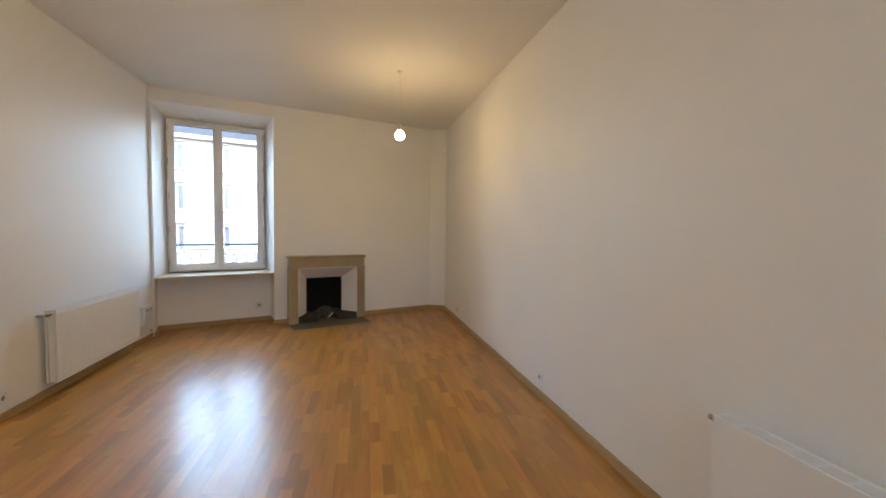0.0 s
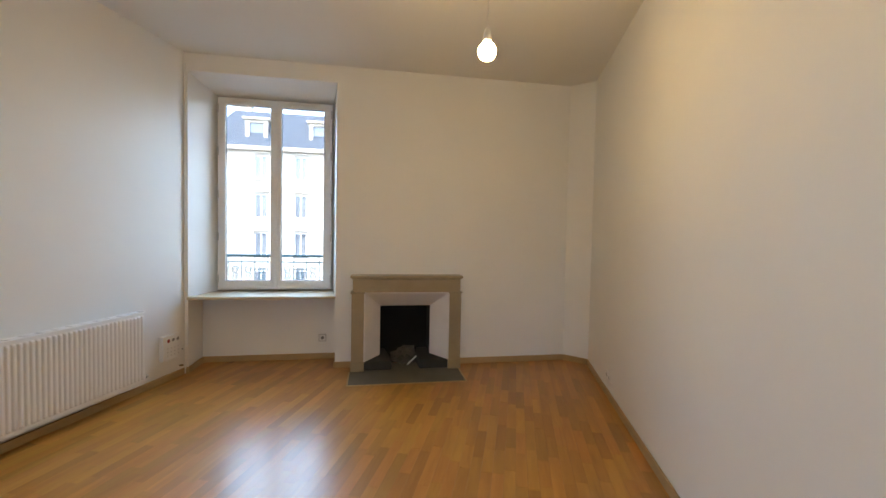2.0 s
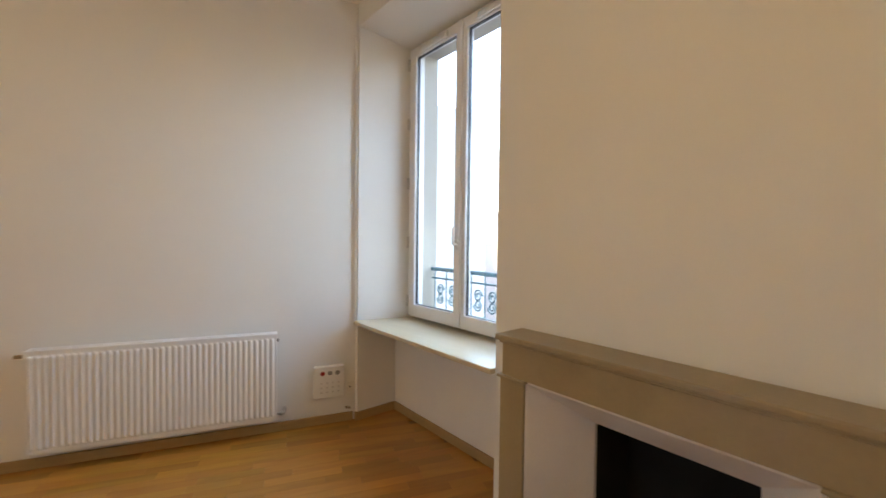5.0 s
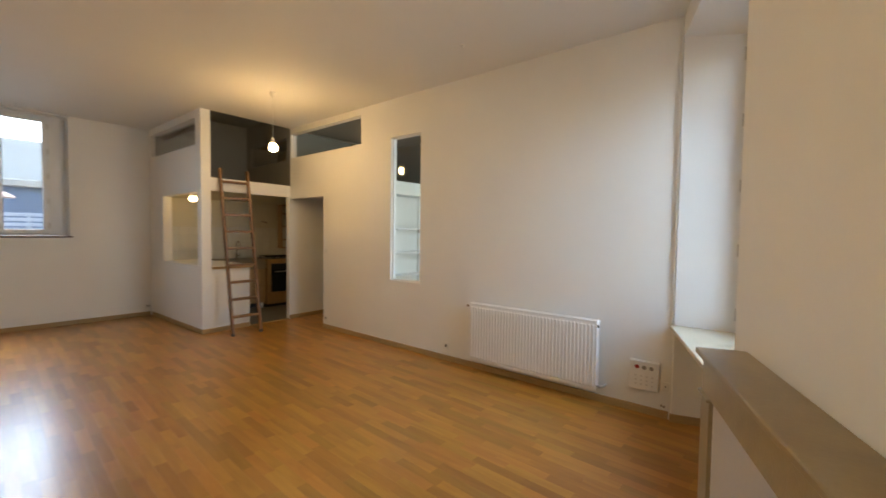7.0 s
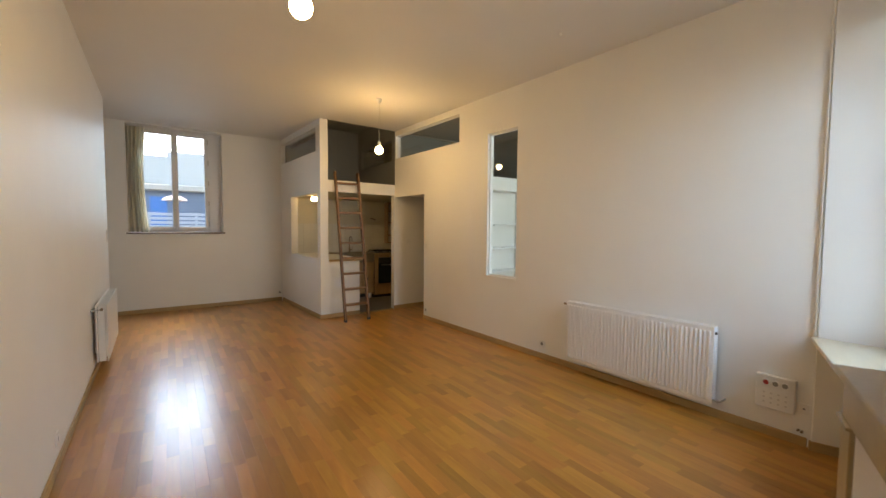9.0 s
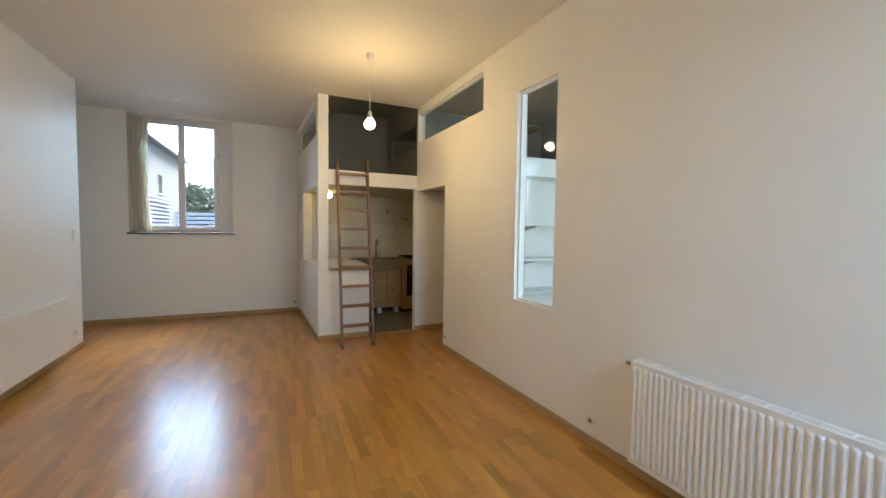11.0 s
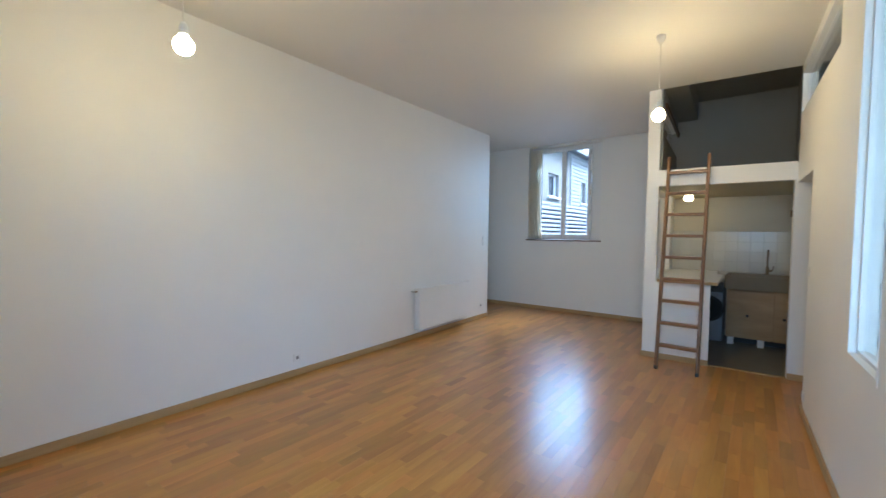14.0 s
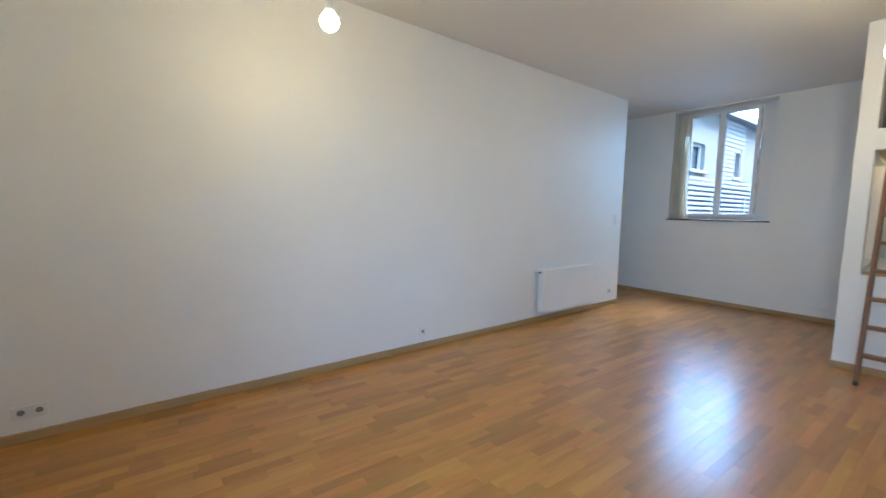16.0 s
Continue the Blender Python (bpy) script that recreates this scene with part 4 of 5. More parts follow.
for i, (yy, zz) in enumerate(((5.88, 0.105), (5.90, 0.10))):
    stub = thing("pipe_stub", left_at(yy) @ pose(0, 0, zz), "short dark copper pipe stub near the floor", "pipe stub")
    bm = bmesh.new()
    cyl(bm, (0, 0, 0), (0, 0.02, 0), 0.008, seg=12)
    part("pipe", bm, BRONZE, stub)


# ---- ceiling lamps ----
def pendant(x, y, drop, cup, label, lit=BULB):
    p = thing("pendant_lamp", pose(x, y, CEILING), label, "lamp", "pendant lamps")
    b = bmesh.new()
    if cup:
        lathe(b, [(0.0, 0.0), (0.036, 0.0), (0.038, -0.012), (0.034, -0.035), (0.018, -0.062), (0.006, -0.072), (0.0, -0.072)])
    else:
        lathe(b, [(0.0, 0.0), (0.034, 0.0), (0.034, -0.006), (0.008, -0.012), (0.006, -0.03), (0.0, -0.03)])
    part("ceiling_rose", b, PLASTIC, p, "", True)
    b = bmesh.new()
    cyl(b, (0, 0, -0.02), (0, 0, -drop), 0.0035, seg=8)
    part("cord", b, PLASTIC, p)
    b = bmesh.new()
    lathe(b, [(0.0, -drop + 0.01), (0.012, -drop + 0.008), (0.021, -drop - 0.008), (0.024, -drop - 0.05), (0.027, -drop - 0.055), (0.027, -drop - 0.066), (0.0, -drop - 0.066)])
    part("lamp_holder", b, PLASTIC, p, "", True)
    b = bmesh.new()
    R, zc = 0.052, -drop - 0.066 - 0.051
    lathe(b, [(0.0, -drop - 0.0665), (0.016, -drop - 0.0665), (0.018, -drop - 0.078)] + [(R * math.sin(t), zc + R * math.cos(t)) for t in [0.40 + k * (math.pi - 0.40) / 12 for k in range(13)]][:-1] + [(0.0, zc - R)])
    part("bulb", b, lit, p, "lit warm globe bulb", True)
    return p


pendant(0.528, 4.785, CEILING - 2.51 - 0.124, False, "bare lit globe bulb on a white ceiling cord")
pendant(-1.315, 1.71, CEILING - 2.537 - 0.124, True, "bare lit globe bulb below a white ceiling cup", BULB_B)
klamp = thing("ceiling_lamp", pose(-1.245, -1.02, UNDERLOFT), "small lit round lamp on the kitchen ceiling", "lamp")
bm = bmesh.new()
lathe(bm, [(0.0, 0.005), (0.055, 0.005), (0.055, -0.014), (0.0, -0.014)])
part("base", bm, PLASTIC, klamp)
bm = bmesh.new()
lathe(bm, [(0.0, -0.0142), (0.05, -0.0142)] + [(0.062 * math.sin(t), -0.055 - 0.042 * math.cos(t)) for t in [math.pi - 0.9 - k * (math.pi - 0.9) / 9 for k in range(9)]] + [(0.0, -0.097)])
part("globe", bm, KBULB, klamp, "lit warm glass globe", True)
hook = thing("ceiling_hook", pose(-1.85, 4.30, CEILING), "small white capped ceiling outlet", "ceiling outlet")
bm = bmesh.new()
lathe(bm, [(0.0, 0.0), (0.018, 0.0), (0.017, -0.008), (0.008, -0.012), (0.006, -0.03), (0.0, -0.03)], 16)
part("cap", bm, PLASTIC, hook, "", True)

# ---- ladder ----
ladder = thing("ladder", pose(-1.39, 0.745, 0.0, math.degrees(math.atan2(0.445, 2.41)), 0, 0), "brown wooden loft ladder leaning against the white beam", "ladder")
LL = math.hypot(0.445, 2.41)
for x in (-0.195, 0.195):
    bm = bmesh.new()
    box(bm, x - 0.016, x + 0.016, -0.034, 0.034, 0.02, LL, 0.006, 2)
    rail = part("rail", bm, LADDERW, ladder)
    bm = bmesh.new()
    box(bm, x - 0.017, x + 0.017, -0.038, 0.038, 0.004, 0.045, 0.006, 2)
    part("foot", bm, DARKP, rail, "dark rubber foot")
for k in range(9):
    z = 0.275 + k * 0.2475
    bm = bmesh.new()
    box(bm, -0.182, 0.182, -0.036, 0.036, -0.017, 0.017, 0.005, 2)
    part("rung", bm, RUNGW, ladder).matrix_local = pose(0, 0, z, -math.degrees(math.atan2(0.445, 2.41)))

# ---- kitchen ----
top = thing("worktop", pose(0, 0, 0), "white kitchen worktop on the low wall", "worktop")
bm = bmesh.new()
prism(bm, [(-1.095, 0.27), (-1.70, 0.235), (-1.70, -1.02), (-1.60, -1.10), (-1.60, KB), (-0.97, KB), (-0.98, -1.0)], 0.932, 0.962)
bmesh.ops.bevel(bm, geom=list(bm.edges), offset=0.004, segments=2, affect="EDGES")
part("slab", bm, TOPM, top)
bm = bmesh.new()
prism(bm, [(-1.10, 0.285), (-1.705, 0.25), (-1.705, 0.236), (-1.10, 0.271)], 0.930, 0.963)
part("edge_strip", bm, SKIRT, top, "narrow wooden edge strip")

sink = thing("kitchen_sink", pose(0, 0, 0), "large beige stone trough sink on a plywood unit", "sink")
SX0, SX1, SY0, SY1, SZ0, SZ1 = -2.505, -1.705, -1.66, -1.03, 0.765, 0.955
bm = bmesh.new()
outer = [(SX0, SY0), (SX1, SY0), (SX1, SY1), (SX0, SY1)]
inner = [(SX0 + 0.055, SY0 + 0.16), (SX1 - 0.055, SY0 + 0.16), (SX1 - 0.055, SY1 - 0.05), (SX0 + 0.055, SY1 - 0.05)]
lo = [bm.verts.new((*p, SZ0)) for p in outer]
hi = [bm.verts.new((*p, SZ1)) for p in outer]
ih = [bm.verts.new((*p, SZ1)) for p in inner]
il = [bm.verts.new((p[0], p[1], SZ0 + 0.03)) for p in inner]
bm.faces.new(lo[::-1]), bm.faces.new(il)
for i in range(4):
    j = (i + 1) % 4
    bm.faces.new((lo[i], lo[j], hi[j], hi[i])), bm.faces.new((hi[i], hi[j], ih[j], ih[i])), bm.faces.new((ih[i], ih[j], il[j], il[i]))
bmesh.ops.recalc_face_normals(bm, faces=bm.faces)
bmesh.ops.bevel(bm, geom=list(bm.edges), offset=0.012, segments=2, affect="EDGES")
part("basin", bm, SINKM, sink)
bm = bmesh.new()
lathe(bm, [(0.0, 0.0), (0.03, 0.0), (0.03, 0.004), (0.0, 0.004)], 20, (-2.15, -1.25, SZ0 + 0.031))
part("drain", bm, STEEL, sink)

tap = thing("kitchen_tap", pose(-2.165, -1.58, SZ1), "tall bronze swan-neck mixer tap on the sink ledge", "tap")
bm = bmesh.new()
lathe(bm, [(0.0, 0.0), (0.028, 0.0), (0.028, 0.006), (0.020, 0.012), (0.019, 0.10), (0.015, 0.112), (0.0, 0.112)])
part("body", bm, BRONZE, tap, "", True)
bm = bmesh.new()
pts = [(0, 0, 0.10), (0, 0, 0.27)] + [(0, 0.075 - 0.075 * math.cos(t), 0.27 + 0.075 * math.sin(t)) for t in [k * math.pi / 8 for k in range(1, 8)]] + [(0, 0.15, 0.27), (0, 0.152, 0.235)]
tube(bm, pts, 0.011)
part("spout", bm, BRONZE, tap, "", True)
bm = bmesh.new()
cyl(bm, (-0.015, 0, 0.055), (-0.055, 0, 0.055), 0.013, seg=14)
tube(bm, [(-0.05, 0, 0.055), (-0.06, 0, 0.075), (-0.07, 0.0, 0.125)], 0.006)
part("lever", bm, BRONZE, tap, "", True)

unit = thing("sink_unit", pose(0, 0, 0), "plywood sink cupboard on pale blocks above a dark gap", "cabinet")
bm = bmesh.new()
box(bm, -2.495, -1.74, -1.60, -1.075, 0.13, 0.762, 0.002)
part("carcass", bm, CABW, unit)
for x0, x1 in ((-2.49, -2.245), (-2.238, -1.735)):
    bm = bmesh.new()
    box(bm, x0, x1, -1.073, -1.053, 0.115, 0.755, 0.002)
    door = part("door", bm, PLY, unit, "plywood door with a finger hole")
    bm = bmesh.new()
    cyl(bm, ((x0 + x1) / 2 + 0.02, -1.0535, 0.42), ((x0 + x1) / 2 + 0.02, -1.0515, 0.42), 0.018, seg=18)
    part("finger_hole", bm, DARKP, door, "black finger hole")
for x in (-2.43, -2.12, -1.79):
    bm = bmesh.new()
    box(bm, x - 0.035, x + 0.035, -1.20, -1.10, 0.0045, 0.13, 0.004)
    part("block", bm, PLASTIC, unit, "pale support block")
# Black sheet set back between the blocks, painting the gap's shade.
bm = bmesh.new()
box(bm, -2.495, -1.80, -1.30, -1.28, 0.0045, 0.13)
part("plinth", bm, DARKP, unit, "dark sheet for the shade under the cupboard")

oven_unit = thing("oven_unit", pose(0, 0, 0), "light wooden base unit around a black built-in oven", "cabinet")
bm = bmesh.new()
wall(bm, -3.40, -2.51, -1.66, -1.03, 0.07, 0.92, [(-3.16, -2.59, 0.30, 0.86)])
part("carcass", bm, CABW, oven_unit)
bm = bmesh.new()
box(bm, -3.40, -2.51, -1.55, -1.10, 0.0045, 0.07)
part("plinth", bm, DARKP, oven_unit)
bm = bmesh.new()
box(bm, -3.41, -2.51, -1.68, -1.01, 0.922, 0.952, 0.004, 2)
part("counter", bm, SKIRT, oven_unit, "thin wooden counter")
oven = thing("oven", pose(-2.875, -1.03, 0.30), "black built-in oven with a glass door", "oven")
bm = bmesh.new()
box(bm, -0.28, 0.28, -0.50, 0.0, 0.002, 0.555, 0.003)
part("body", bm, DARKP, oven)
bm = bmesh.new()
box(bm, -0.282, 0.282, 0.001, 0.022, 0.005, 0.44, 0.004, 2)
part("door", bm, PANE, oven, "black glass oven door")
bm = bmesh.new()
box(bm, -0.282, 0.282, 0.001, 0.022, 0.445, 0.552, 0.004, 2)
part("control_panel", bm, DARKP, oven)
bm = bmesh.new()
cyl(bm, (-0.23, 0.055, 0.405), (0.23, 0.055, 0.405), 0.009, seg=12)
for x in (-0.2, 0.2):
    cyl(bm, (x, 0.02, 0.405), (x, 0.055, 0.405), 0.006, seg=8)
part("handle", bm, STEEL, oven, "steel bar handle")
hob = thing("gas_hob", pose(-2.86, -1.34, 0.952), "black gas hob with cast iron grates", "hob")
bm = bmesh.new()
box(bm, -0.29, 0.29, -0.25, 0.25, 0.0, 0.012, 0.004, 2)
part("plate", bm, DARKP, hob)
for dx in (-0.14, 0.14):
    for dy in (-0.12, 0.12):
        bm = bmesh.new()
        lathe(bm, [(0.0, 0.012), (0.045, 0.012), (0.045, 0.024), (0.03, 0.03), (0.0, 0.03)], 18, (dx, dy, 0))
        part("burner", bm, DARKP, hob)
    bm = bmesh.new()
    for dy in (-0.2, 0.0, 0.2):
        box(bm, dx - 0.125, dx + 0.125, dy - 0.005, dy + 0.005, 0.036, 0.048)
    for ddx in (-0.12, 0.0, 0.12):
        box(bm, dx + ddx - 0.005, dx + ddx + 0.005, -0.2, 0.2, 0.036, 0.048)
    for ddx in (-0.12, 0.12):
        for dy in (-0.2, 0.2):
            box(bm, dx + ddx - 0.006, dx + ddx + 0.006, dy - 0.006, dy + 0.006, 0.012, 0.038)
    part("grate", bm, SOOT, hob, "cast iron grate")

washer = thing("washing_machine", pose(-1.40, -1.12, 0.004), "grey washing machine with a dark round door under the worktop", "washing machine")
bm = bmesh.new()
box(bm, -0.295, 0.295, -0.53, 0.0, 0.01, 0.85, 0.012, 2)
part("casing", bm, GREYCASE, washer)
bm = bmesh.new()
lathe(bm, [(0.0, 0.0), (0.12, 0.0), (0.15, 0.025), (0.175, 0.025), (0.185, 0.0)], 32)
part("door", bm, DARKP, washer, "dark round porthole door", True).matrix_local = pose(-0.12, 0.001, 0.46, -90)
bm = bmesh.new()
box(bm, -0.29, 0.29, 0.001, 0.01, 0.70, 0.84, 0.003)
part("control_panel", bm, DARKP, washer, "dark control strip")

kshelf = thing("wall_shelf", pose(-3.415, -1.678, 1.14), "narrow wooden wall shelf in the kitchen corner", "shelf")
for x in (0.0, 0.357):
    bm = bmesh.new()
    box(bm, x, x + 0.018, 0.0, 0.18, 0.0, 0.925, 0.002)
    part("side_panel", bm, CABW, kshelf)
for z in (0.0, 0.17, 0.46, 0.72, 0.905):
    bm = bmesh.new()
    box(bm, 0.0185, 0.3565, 0.001, 0.178, z, z + 0.018, 0.002)
    part("board", bm, CABW, kshelf)
pip = thing("pipe_stub", pose(-2.70, KB, 1.70), "short dark wall pipe stub above the hob", "pipe stub")
bm = bmesh.new()
tube(bm, [(0, 0, 0), (0, 0.05, 0), (-0.03, 0.07, -0.01), (-0.09, 0.075, -0.035)], 0.014)
part("pipe", bm, BRONZE, pip, "", True)
pip = thing("pipe_stub", pose(-2.40, KB, 1.82), "short upright dark pipe stub", "pipe stub")
bm = bmesh.new()
tube(bm, [(0, 0, 0.04), (0, 0.02, 0.03), (0, 0.022, -0.05)], 0.013)
part("pipe", bm, BRONZE, pip, "", True)

# ---- bedroom shelves behind the slot ----
shelves = thing("shelf_unit", pose(0, 0, 0), "white built-in bedroom shelves on steel uprights", "shelves")
bm = bmesh.new()
box(bm, -4.54, -2.62, 1.905, 2.195, 2.075, 2.272, 0.003)
part("header", bm, WALL, shelves)
for z in (0.42, 0.82, 1.175, 1.555):
    bm = bmesh.new()
    box(bm, -4.54, -2.63, 1.905, 2.185, z, z + 0.024, 0.003)
    part("board", bm, PVC, shelves)
for x in (-4.3, -3.7, -3.05):
    bm = bmesh.new()
    box(bm, x - 0.012, x + 0.012, 1.901, 1.913, 0.1, 2.07, 0.001)
    up = part("upright", bm, STEEL, shelves)
    for z in (0.42, 0.82, 1.175, 1.555):
        bm = bmesh.new()
        prism(bm, [(1.913, -0.055), (1.913, 0.0), (2.13, 0.0), (2.13, -0.012)], x - 0.004, x + 0.004)
        ob = part("bracket", bm, STEEL, up)
        ob.matrix_local = Matrix(((0, 0, 1, 0), (1, 0, 0, 0), (0, 1, 0, z - 0.001), (0, 0, 0, 1)))
bm = bmesh.new()
box(bm, -4.54, -2.63, 1.904, 2.19, 0.0, 0.08, 0.002)
part("base", bm, PVC, shelves)
bedwin = tagged(new("window_7"), "plain white bedroom window", "window", "", "structure")
bedwin.matrix_world = ST
bm = bmesh.new()
wall(bm, -1.945, -0.355, 0.45, 0.51, 0.405, 3.045, [(-1.91, -1.18, 0.44, 3.01), (-1.12, -0.39, 0.44, 3.01)])
part("window_frame", bm, PVC, bedwin)

# ---- street side ----
rail = thing("balcony_rail", ST, "blue-grey wrought iron window guard with scrolls", "railing")
RZ0, RZ1, RY = 0.84, 1.175, 0.64
for z, r in ((RZ1, 0.017), (RZ1 - 0.075, 0.008), (RZ0, 0.010)):
    bm = bmesh.new()
    cyl(bm, (F_L + 0.001, RY, z), (F_R - 0.001, RY, z), r, seg=10)
    part("bar", bm, IRON, rail)
n_ = 8
for i in range(n_ + 1):
    x = F_L + 0.04 + i * (F_R - F_L - 0.08) / n_
    bm = bmesh.new()
    cyl(bm, (x, RY, RZ0), (x, RY, RZ1), 0.006, seg=8)
    part("baluster", bm, IRON, rail)
    if i < n_:
        xc, w = x + (F_R - F_L - 0.08) / n_ / 2, 0.05
        for sgn in (-1, 1):
            bm = bmesh.new()
            pts = []
            for k in range(22):
                t = k / 21
                a_ = t * 3.4 * math.pi
                rr_ = w * (1 - 0.8 * t)
                pts.append((xc + sgn * rr_ * math.cos(a_) * 0.9, RY, RZ0 + 0.13 + sgn * 0.035 + rr_ * math.sin(a_) * sgn))
            tube(bm, pts, 0.007, 6)
            part("scroll", bm, IRON, rail, "", True)

bm = bmesh.new()
prism(bm, [(-600, -600), (600, -600), (600, 600), (-600, 600)], -4.6, -4.5)
solid("ground", bm, ASPHALT, "grey asphalt ground of street and court", "ground")


def house(m, length, depth, eave, roof_h, cols_, storeys, z_first, label, ww=1.0, wh=1.9, dormers=(), roof_slope=0.9, roof_mat=ZINC, stacks=(0.36, 0.72)):
    """A plain rendered town house: x along its front, y away from the street; z from the ground up."""
    h = thing("house", m, label, "house", "town houses")
    gz = -4.5
    pitch = length / cols_
    holes = []
    for s in range(storeys):
        for c in range(cols_):
            xc = (c + 0.5) * pitch
            z = z_first + s * 3.1
            if z + wh < eave:
                holes.append((xc - ww / 2, xc + ww / 2, z, z + wh))
    b = bmesh.new()
    wall(b, 0, length, 0, 0.4, gz, eave, holes)
    front = part("wall", b, FACADE, h)
    b = bmesh.new()
    box(b, 0, length, 0.42, depth, gz, eave)
    part("side_walls", b, FACADE, h)
    for (x0, x1, z0, z1) in holes:
        b = bmesh.new()
        wall(b, x0 + 0.002, x1 - 0.002, 0.14, 0.20, z0 + 0.002, z1 - 0.002, [(x0 + 0.08, (x0 + x1) / 2 - 0.04, z0 + 0.08, z1 - 0.08), ((x0 + x1) / 2 + 0.04, x1 - 0.08, z0 + 0.08, z1 - 0.08)])
        w = part("window", b, PVC, h)
        b = bmesh.new()
        box(b, x0 + 0.01, x1 - 0.01, 0.21, 0.23, z0 + 0.01, z1 - 0.01)
        part("pane", b, PANE_SKY, w)
        b = bmesh.new()
        box(b, x0 - 0.12, x1 + 0.12, -0.10, 0.0, z0 - 0.10, z0, 0.02)
        part("sill", b, FACADE, w)
        b = bmesh.new()
        box(b, x0 - 0.15, x1 + 0.15, -0.14, 0.0, z1 + 0.15, z1 + 0.27, 0.03)
        part("cornice", b, FACADE, w)
    b = bmesh.new()
    box(b, -0.2, length + 0.2, -0.35, 0.0, eave - 0.35, eave, 0.06)
    part("eave_cornice", b, FACADE, h)
    b = bmesh.new()
    y1, y2, sl = roof_slope, depth - roof_slope, 2.4
    vs_ = [b.verts.new(p) for p in ((-0.2, -0.3, eave), (length + 0.2, -0.3, eave), (length + 0.2, depth, eave), (-0.2, depth, eave), (sl, y1, eave + roof_h), (length - sl, y1, eave + roof_h), (length - sl, y2, eave + roof_h), (sl, y2, eave + roof_h))]
    for f in ((3, 2, 1, 0), (0, 1, 5, 4), (1, 2, 6, 5), (2, 3, 7, 6), (3, 0, 4, 7), (4, 5, 6, 7)):
        b.faces.new([vs_[i] for i in f])
    roof = part("roof", b, roof_mat, h)
    for xc in dormers:
        b = bmesh.new()
        wall(b, xc - 0.85, xc + 0.85, 0.0, 1.6, eave + 0.35, eave + 2.1, [(xc - 0.55, xc + 0.55, eave + 0.55, eave + 1.9)])
        dm = part("dormer", b, FACADE, roof)
        b = bmesh.new()
        box(b, xc - 0.54, xc + 0.54, 0.15, 0.2, eave + 0.56, eave + 1.89)
        part("dormer_pane", b, PANE_SKY, dm)
        b = bmesh.new()
        box(b, xc - 1.05, xc + 1.05, -0.2, 1.7, eave + 2.1, eave + 2.3, 0.05)
        part("dormer_roof", b, FACADE, dm)
    for xc in (length * k for k in stacks):
        b = bmesh.new()
        box(b, xc - 0.6, xc + 0.6, 1.4, 2.3, eave + 1.0, eave + roof_h + 1.4)
        part("chimney", b, FACADE, roof)
    return h


house(ST @ pose(-11.8, 30.0, 0), 34.0, 11.0, 8.3, 3.0, 11, 4, -3.6, "pale rendered town house with a slate mansard roof", dormers=(4.3, 9.2, 14.0, 20.2), stacks=(0.085, 0.36, 0.72))
house(ST @ pose(-52.0, 58.0, 0), 36.0, 12.0, 6.6, 2.6, 10, 3, -3.2, "lower pale town house farther down the street", roof_slope=4.5, roof_mat=ZINC_HAZE)
house(ST @ pose(-9.0, 75.0, 0), 34.0, 12.0, 5.2, 2.4, 9, 3, -3.2, "distant pale town house", roof_slope=4.5, roof_mat=ZINC_HAZE)


def tree(x, y, ground, height, spread, seed, label, leaves=150, size=0.11, crown_mat=LEAF):
    """A tapered trunk with limbs and a loose crown of leaf clumps."""
    rnd = random.Random(seed)
    t = thing("tree", pose(x, y, ground), label, "tree", "trees")
    b = bmesh.new()
    cyl(b, (0, 0, 0), (0, 0, height * 0.55), 0.16, 0.08, 10)
    tips = []
    for k in range(11):
        a_ = k * 2.4 + rnd.uniform(-0.3, 0.3)
        z0 = height * rnd.uniform(0.3, 0.55)
        q = Vector((math.cos(a_) * spread * rnd.uniform(0.4, 0.9), math.sin(a_) * spread * rnd.uniform(0.4, 0.9), height * rnd.uniform(0.55, 0.95)))
        cyl(b, (0, 0, z0), q, 0.05, 0.015, 6)
        tips.append(q)
    part("trunk", b, BARK, t)
    vs_, fs_ = [], []
    for q in tips:
        for k in range(leaves):
            c = q + Vector((rnd.gauss(0, 0.32), rnd.gauss(0, 0.32), rnd.gauss(0, 0.30))) * spread * 0.55
            u = Vector((rnd.uniform(-1, 1), rnd.uniform(-1, 1), rnd.uniform(-1, 1))).normalized() * size
            w = u.orthogonal().normalized() * size * 0.6
            i = len(vs_)
            vs_ += [c - u, c + w, c + u, c - w]
            fs_.append((i, i + 1, i + 2, i + 3))
    me = bpy.data.meshes.new("crown")
    me.from_pydata([tuple(v) for v in vs_], [], fs_)
    me.materials.append(crown_mat)
    ob = new("crown", me)
    ob.parent = t


for i, (s, d) in enumerate(((-17.5, 33.0), (-20.0, 40.0), (-24.0, 36.0))):
    p = st(s, d)
    tree(p[0], p[1], -4.5, 5.0 + i * 0.4, 1.9, 20 + i, "small brown-leaved street tree beside the houses", 70, 0.09, DRYLEAF)

